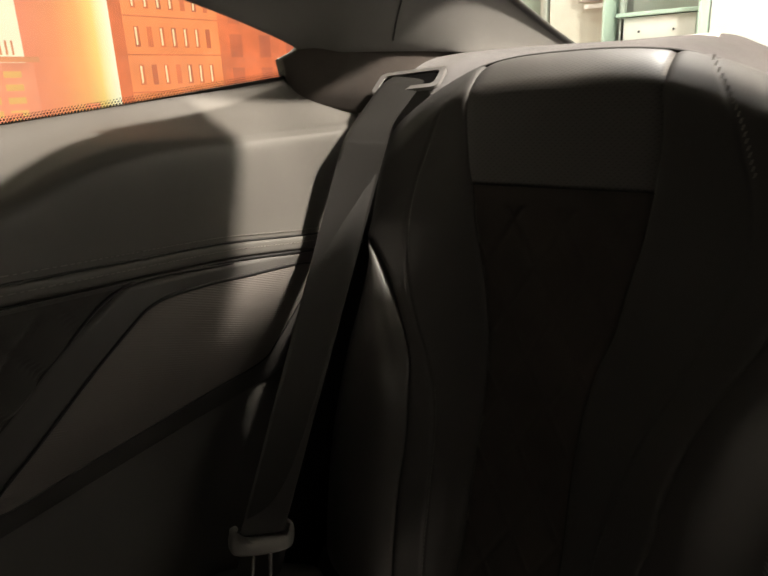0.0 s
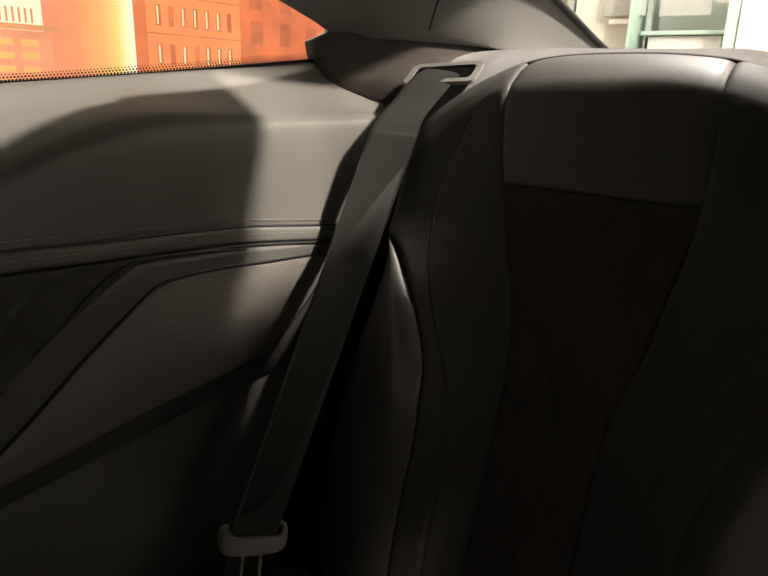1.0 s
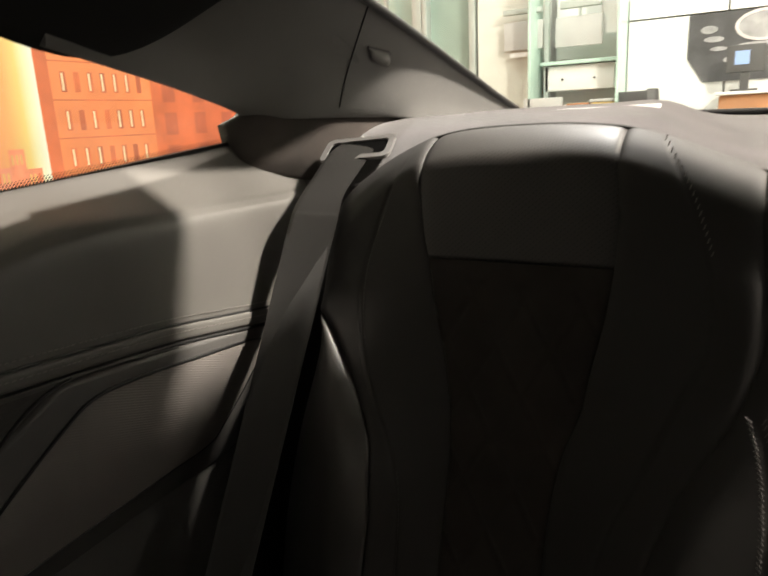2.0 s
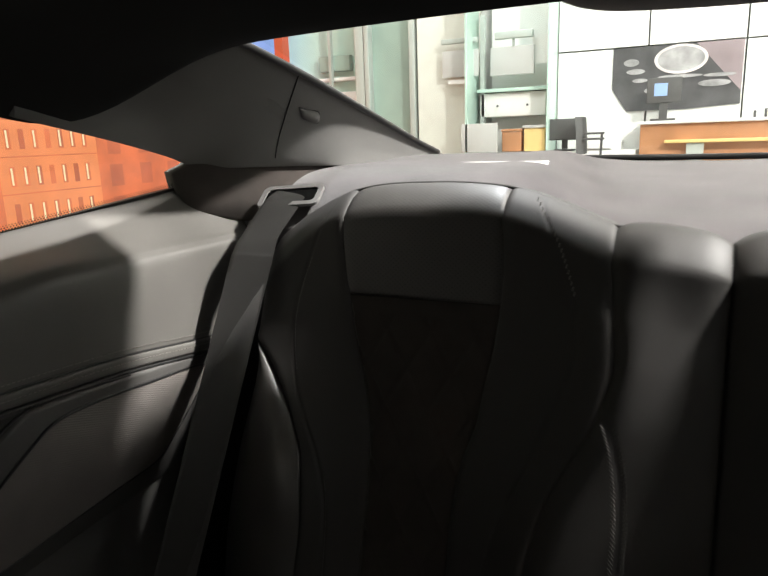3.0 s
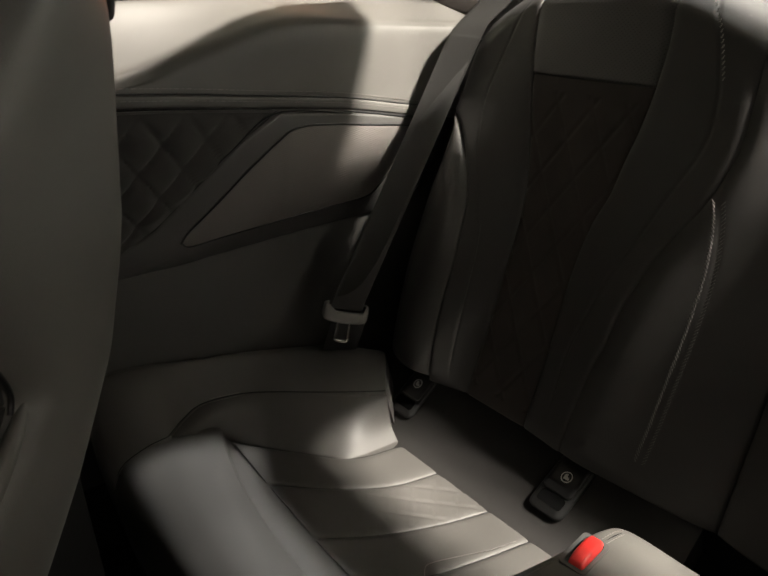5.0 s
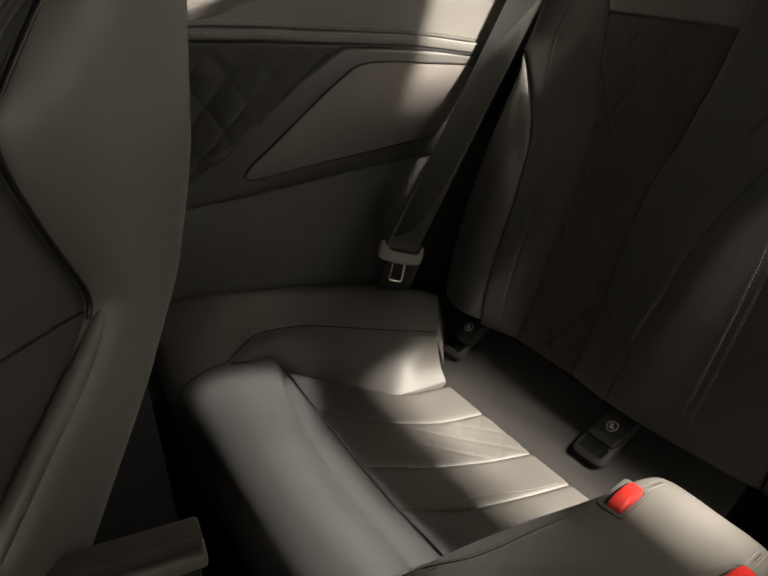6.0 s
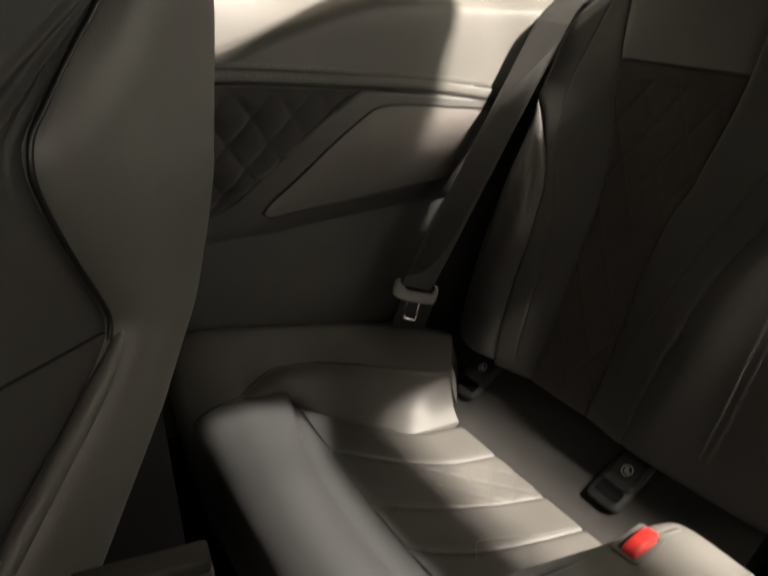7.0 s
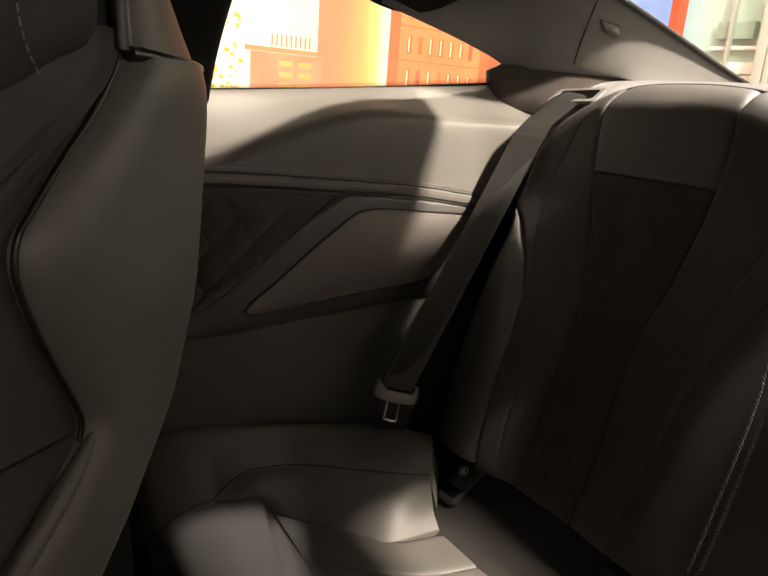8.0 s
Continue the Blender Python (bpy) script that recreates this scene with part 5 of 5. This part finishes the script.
# rear part of the showroom
def fixture(name, bm, mat, label, category, kind="structure"):
    return tagged(part(name, bm, mat), label, category, kind=kind)


column = fixture("column", box(-2.056, -1.614, 5.453, 5.895, 0, 3.5), CREAM, "pale showroom column clad in narrow courses", "column")
for k in range(56):
    part("tile", box(-2.06, -1.61, 5.45, 5.9, k * 0.0625 + 0.0005, (k + 1) * 0.0625 - 0.0005), CREAM, column)
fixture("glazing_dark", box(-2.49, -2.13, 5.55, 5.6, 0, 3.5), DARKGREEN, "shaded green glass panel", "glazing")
fixture("glazing_frame", box(-2.53, -2.49, 5.47, 5.6, 0, 3.5, 0.004), ALU, "grey aluminium door frame", "door frame")
fixture("glazing_frame", box(-2.62, -2.54, 5.48, 5.6, 0, 3.5, 0.004), ALU, "grey aluminium door frame", "door frame")
fixture("glazing_frame", box(-2.13, -2.082, 5.44, 5.6, 0, 3.5, 0.004), ALU, "grey aluminium door frame", "door frame")
fixture("glazing_green", box(-3.60, -2.55, 5.72, 5.77, 0, 3.5), GREENGLASS, "pale green glass panel", "glazing")
fixture("glazing_post", box(-2.93, -2.905, 5.6, 5.64, 0, 3.5), ALU, "grey glazing post", "glazing")
for x0, x1, z0, z1, mat in ((-3.18, -2.68, 1.38, 1.47, WHITE), (-2.95, -2.70, 1.18, 1.28, GREYSIGN), (-3.1, -2.66, 1.56, 1.59, WHITE), (-3.05, -2.75, 1.64, 1.77, DARKGREEN), (-2.86, -2.66, 1.29, 1.37, CREAM)):
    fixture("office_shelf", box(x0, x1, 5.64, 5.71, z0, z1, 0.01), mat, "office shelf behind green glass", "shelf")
fixture("orange_post", box(-3.33, -3.25, 5.4, 5.5, 0, 3.5), glow("orange_strip", srgb(225, 88, 42), 0.8), "orange display post", "display")
fixture("blue_board", box(-4.0, -3.34, 5.45, 5.5, 0, 3.5), glow("blue_screen", srgb(150, 180, 235), 0.9, 0.3, 2), "bright blue display board", "display")
for x0, x1 in ((-1.0, -0.395), (-0.395, 0.193), (0.193, 0.8), (0.8, 1.5)):
    for z0, z1 in ((0, 1.625), (1.625, 3.5)):
        fixture("wall_panel", box(x0 + 0.006, x1 - 0.006, 5.5, 5.56, z0 + 0.006, z1 - 0.006), WHITE, "white gloss wall panel", "wall panel")
fixture("wall_panel_back", box(-1.6, 1.5, 5.62, 5.66, 0, 3.5), GREYSIGN, "grey wall behind the panels", "wall panel")
fixture("wall_panel", box(-1.50, -1.012, 5.56, 5.60, 0, 3.5), WHITE, "white gloss wall panel", "wall panel")
fixture("glass_edge", box(-1.015, -1.0, 5.2, 5.5, 0, 3.5), GREENGLASS, "green edge of a glass partition", "glazing")
fixture("glass_edge", box(-1.60, -1.585, 5.2, 5.5, 0, 3.5), GREENGLASS, "green edge of a glass partition", "glazing")
fixture("glass_edge", box(-1.545, -1.515, 5.40, 5.45, 0, 1.92), ALU, "grey door post", "glazing")


def furnish(name, label, category, place, pieces):
    ob = thing(name, label, category, place)
    for nm, dims, mat in pieces:
        put_in(ob, nm, box(*dims), mat)
    return ob


furnish("notice_board", "grey hanging notice board beside the column", "sign", (-1.69, 5.38, 1.5), [("board", (-1.83, -1.55, 5.37, 5.385, 1.50, 1.69, 0.003), GREYSIGN), ("lamp", (-1.83, -1.55, 5.34, 5.38, 1.735, 1.77, 0.005), ALU),
                                                                                     ("strip", (-1.78, -1.60, 5.36, 5.365, 1.45, 1.48), WHITE)])
furnish("notice_board", "grey hanging notice board with a lamp bar", "sign", (-1.30, 5.38, 1.5), [("board", (-1.46, -1.14, 5.37, 5.385, 1.49, 1.685, 0.003), GREYSIGN), ("lamp", (-1.42, -1.15, 5.33, 5.38, 1.735, 1.785, 0.005), ALU),
                                                                                    ("arm", (-1.30, -1.285, 5.36, 5.38, 1.685, 1.735), ALU), ("tag", (-1.16, -1.03, 5.40, 5.405, 1.56, 1.76), WHITE)])
cabinet = furnish("wall_cabinet", "white wall cabinet with small knobs", "cabinet", (-1.28, 5.4, 1.19), [("body", (-1.54, -1.06, 5.40, 5.55, 1.20, 1.37, 0.006), WHITE), ("shelf", (-1.56, -1.04, 5.36, 5.55, 1.375, 1.40, 0.004), GREENGLASS),
                                                                                                ("knob", (-1.42, -1.405, 5.39, 5.40, 1.27, 1.285, 0.004), CHAIRBLACK), ("knob", (-1.20, -1.185, 5.39, 5.40, 1.27, 1.285, 0.004), CHAIRBLACK)])
furnish("storage_box", "orange storage box on the low cupboard", "box", (-1.24, 5.3, 0.95), [("body", (-1.34, -1.20, 5.25, 5.4, 0.95, 1.09, 0.006), ORANGEWOOD), ("lid", (-1.345, -1.195, 5.245, 5.4, 1.091, 1.11, 0.004), ORANGEWOOD)])
furnish("storage_box", "yellow storage box on the low cupboard", "box", (-1.10, 5.3, 0.95), [("body", (-1.18, -1.03, 5.25, 5.4, 0.95, 1.11, 0.006), YELLOW), ("lid", (-1.19, -1.025, 5.24, 5.4, 1.111, 1.13, 0.004), GREYSIGN)])
furnish("low_cupboard", "pale low cupboard in the office corner", "cupboard", (-1.2, 5.3, 0.0), [("body", (-1.60, -0.42, 5.20, 5.45, 0.0, 0.945, 0.006), WHITE), ("door", (-1.56, -1.05, 5.188, 5.198, 0.04, 0.90, 0.003), CREAM), ("door", (-1.03, -0.46, 5.188, 5.198, 0.04, 0.90, 0.003), CREAM)])
furnish("grey_panel", "light grey panel leaning on the low cupboard", "panel", (-1.5, 5.2, 0.95), [("board", (-1.63, -1.36, 5.20, 5.215, 0.95, 1.155, 0.003), GREYSIGN)])


def office_chair(x):
    """An office chair turned sideways, its armrests and back to the light."""
    ob = thing("office_chair", "black office chair with slatted armrests at the desk", "chair", (x, 5.0, 0.0))
    put_in(ob, "backrest", grid(lambda u, v: (x - 0.035 + 0.05 * u - 0.018 * v * v, 5.02 + 0.16 * (v - 0.5) * 0.2 + 0.02 * u, 0.93 + 0.24 * v), 4, 10, (0.0, 0.14, 0.0)), CHAIRBLACK)
    put_in(ob, "seat", box(x - 0.02, x + 0.24, 4.98, 5.16, 0.86, 0.91, 0.02), CHAIRBLACK)
    for z in (1.02, 1.055):
        put_in(ob, "armrest", box(x + 0.01, x + 0.14, 5.00, 5.03, z, z + 0.014, 0.005), CHAIRBLACK)
    put_in(ob, "armrest_post", tube([(x + 0.12, 5.015, 0.90), (x + 0.125, 5.015, 1.06)], 0.008), CHAIRBLACK)
    put_in(ob, "stem", tube([(x + 0.10, 5.07, 0.86), (x + 0.10, 5.07, 0.05)], 0.022), CHAIRBLACK)
    put_in(ob, "foot", box(x - 0.12, x + 0.32, 5.05, 5.09, 0.0, 0.05, 0.01), CHAIRBLACK)
    return ob


office_chair(-0.745)
furnish("monitor", "black computer monitor seen from behind on the cupboard", "monitor", (-0.90, 5.3, 0.945), [("case", (-1.005, -0.805, 5.25, 5.275, 1.02, 1.165, 0.008), CHAIRBLACK), ("stand", (-0.92, -0.88, 5.28, 5.30, 0.96, 1.05, 0.004), CHAIRBLACK),
                                                                                                       ("foot", (-0.97, -0.83, 5.24, 5.34, 0.946, 0.958, 0.004), CHAIRBLACK)])
furnish("printer", "small white office printer on the cupboard", "printer", (-0.62, 5.35, 0.945), [("body", (-0.80, -0.52, 5.24, 5.42, 0.946, 1.005, 0.008), WHITE), ("tray", (-0.74, -0.58, 5.21, 5.24, 0.955, 0.962, 0.002), GREYSIGN)])
desk = furnish("counter_desk", "orange wood reception counter with a pale yellow shelf", "counter", (0.3, 5.2, 0.0), [("front", (-0.40, 1.4, 5.15, 5.20, 0.0, 1.105, 0.005), ORANGEWOOD), ("top", (-0.42, 1.4, 5.12, 5.45, 1.107, 1.125, 0.004), WHITE),
                                                                                                              ("shelf", (-0.25, 1.4, 5.08, 5.15, 0.985, 1.005, 0.004), YELLOW), ("foot", (-0.12, -0.02, 5.10, 5.15, 0.6, 0.98), ALU)])
screen = furnish("monitor", "black computer monitor with a lit blue-white screen", "monitor", (-0.27, 5.3, 1.125), [("case", (-0.38, -0.17, 5.30, 5.325, 1.24, 1.40, 0.006), CHAIRBLACK), ("stand", (-0.30, -0.25, 5.31, 5.33, 1.14, 1.25), CHAIRBLACK),
                                                                                                 ("foot", (-0.35, -0.20, 5.27, 5.37, 1.127, 1.14), CHAIRBLACK), ("screen", (-0.335, -0.255, 5.296, 5.299, 1.285, 1.365), glow("lit_screen", srgb(190, 215, 255), 1.0))])
photo = thing("wall_picture", "wall picture of a dark car console with a round dial", "picture", (-0.23, 5.49, 1.2))
PICDARK = material("picture_dark", (0.07, 0.066, 0.066), 0.4, bump=0, vary=0.3, vary_scale=8)
PICGREY = material("picture_grey", (0.30, 0.285, 0.28), 0.4, bump=0, vary=0.4, vary_scale=10)
PICRING = material("picture_ring", (0.62, 0.56, 0.54), 0.4, bump=0, vary=0.2, vary_scale=10)
PICMAUVE = material("picture_mauve", (0.30, 0.235, 0.24), 0.4, bump=0, vary=0.2, vary_scale=5)


def on_wall(a, b, h=0.0):
    return Vector((a, 5.492 - h, b))


put_in(photo, "print", plate([(-0.62, 1.62), (0.18, 1.62), (0.18, 1.22), (-0.15, 1.20), (-0.52, 1.20), (-0.62, 1.35)], on_wall, 0.002), PICDARK)
put_in(photo, "print", plate([(-0.10, 1.62), (0.18, 1.62), (0.18, 1.30)], lambda a, b, h: on_wall(a, b, h + 0.0025), 0.001), PICMAUVE)
put_in(photo, "dial", ring([(-0.19 + 0.165 * math.cos(2 * math.pi * k / 32), 1.525 + 0.095 * math.sin(2 * math.pi * k / 32)) for k in range(32)],
                           [(-0.19 + 0.145 * math.cos(2 * math.pi * k / 32), 1.525 + 0.078 * math.sin(2 * math.pi * k / 32)) for k in range(32)], lambda a, b, h: on_wall(a, b, h + 0.0046), 0.001), PICRING, "pale printed ring")
put_in(photo, "dial_face", plate([(-0.19 + 0.147 * math.cos(2 * math.pi * k / 32), 1.525 + 0.080 * math.sin(2 * math.pi * k / 32)) for k in range(32)], lambda a, b, h: on_wall(a, b, h + 0.0036), 0.001), PICGREY, "grey printed dial face")
for cx, cy, rx, ry in ((-0.50, 1.52, 0.05, 0.025), (-0.47, 1.46, 0.06, 0.018), (-0.44, 1.40, 0.05, 0.014), (0.02, 1.36, 0.10, 0.022), (0.05, 1.41, 0.10, 0.012), (-0.36, 1.33, 0.05, 0.02), (-0.19, 1.415, 0.14, 0.012)):
    put_in(photo, "print_mark", plate([(cx + rx * math.cos(2 * math.pi * k / 14), cy + ry * math.sin(2 * math.pi * k / 14)) for k in range(14)], lambda a, b, h: on_wall(a, b, h + 0.0036), 0.001), PICGREY)
for k in range(5):
    x = 0.25 + 0.06 * k
    ob = thing("small_bottle", "small dark bottle on the white counter top", "bottle", (x, 5.3, 1.125), "bottles on the counter")
    put_in(ob, "body", box(x, x + 0.016, 5.29, 5.31, 1.126, 1.17 + 0.01 * (k % 3), 0.005), CHAIRBLACK)
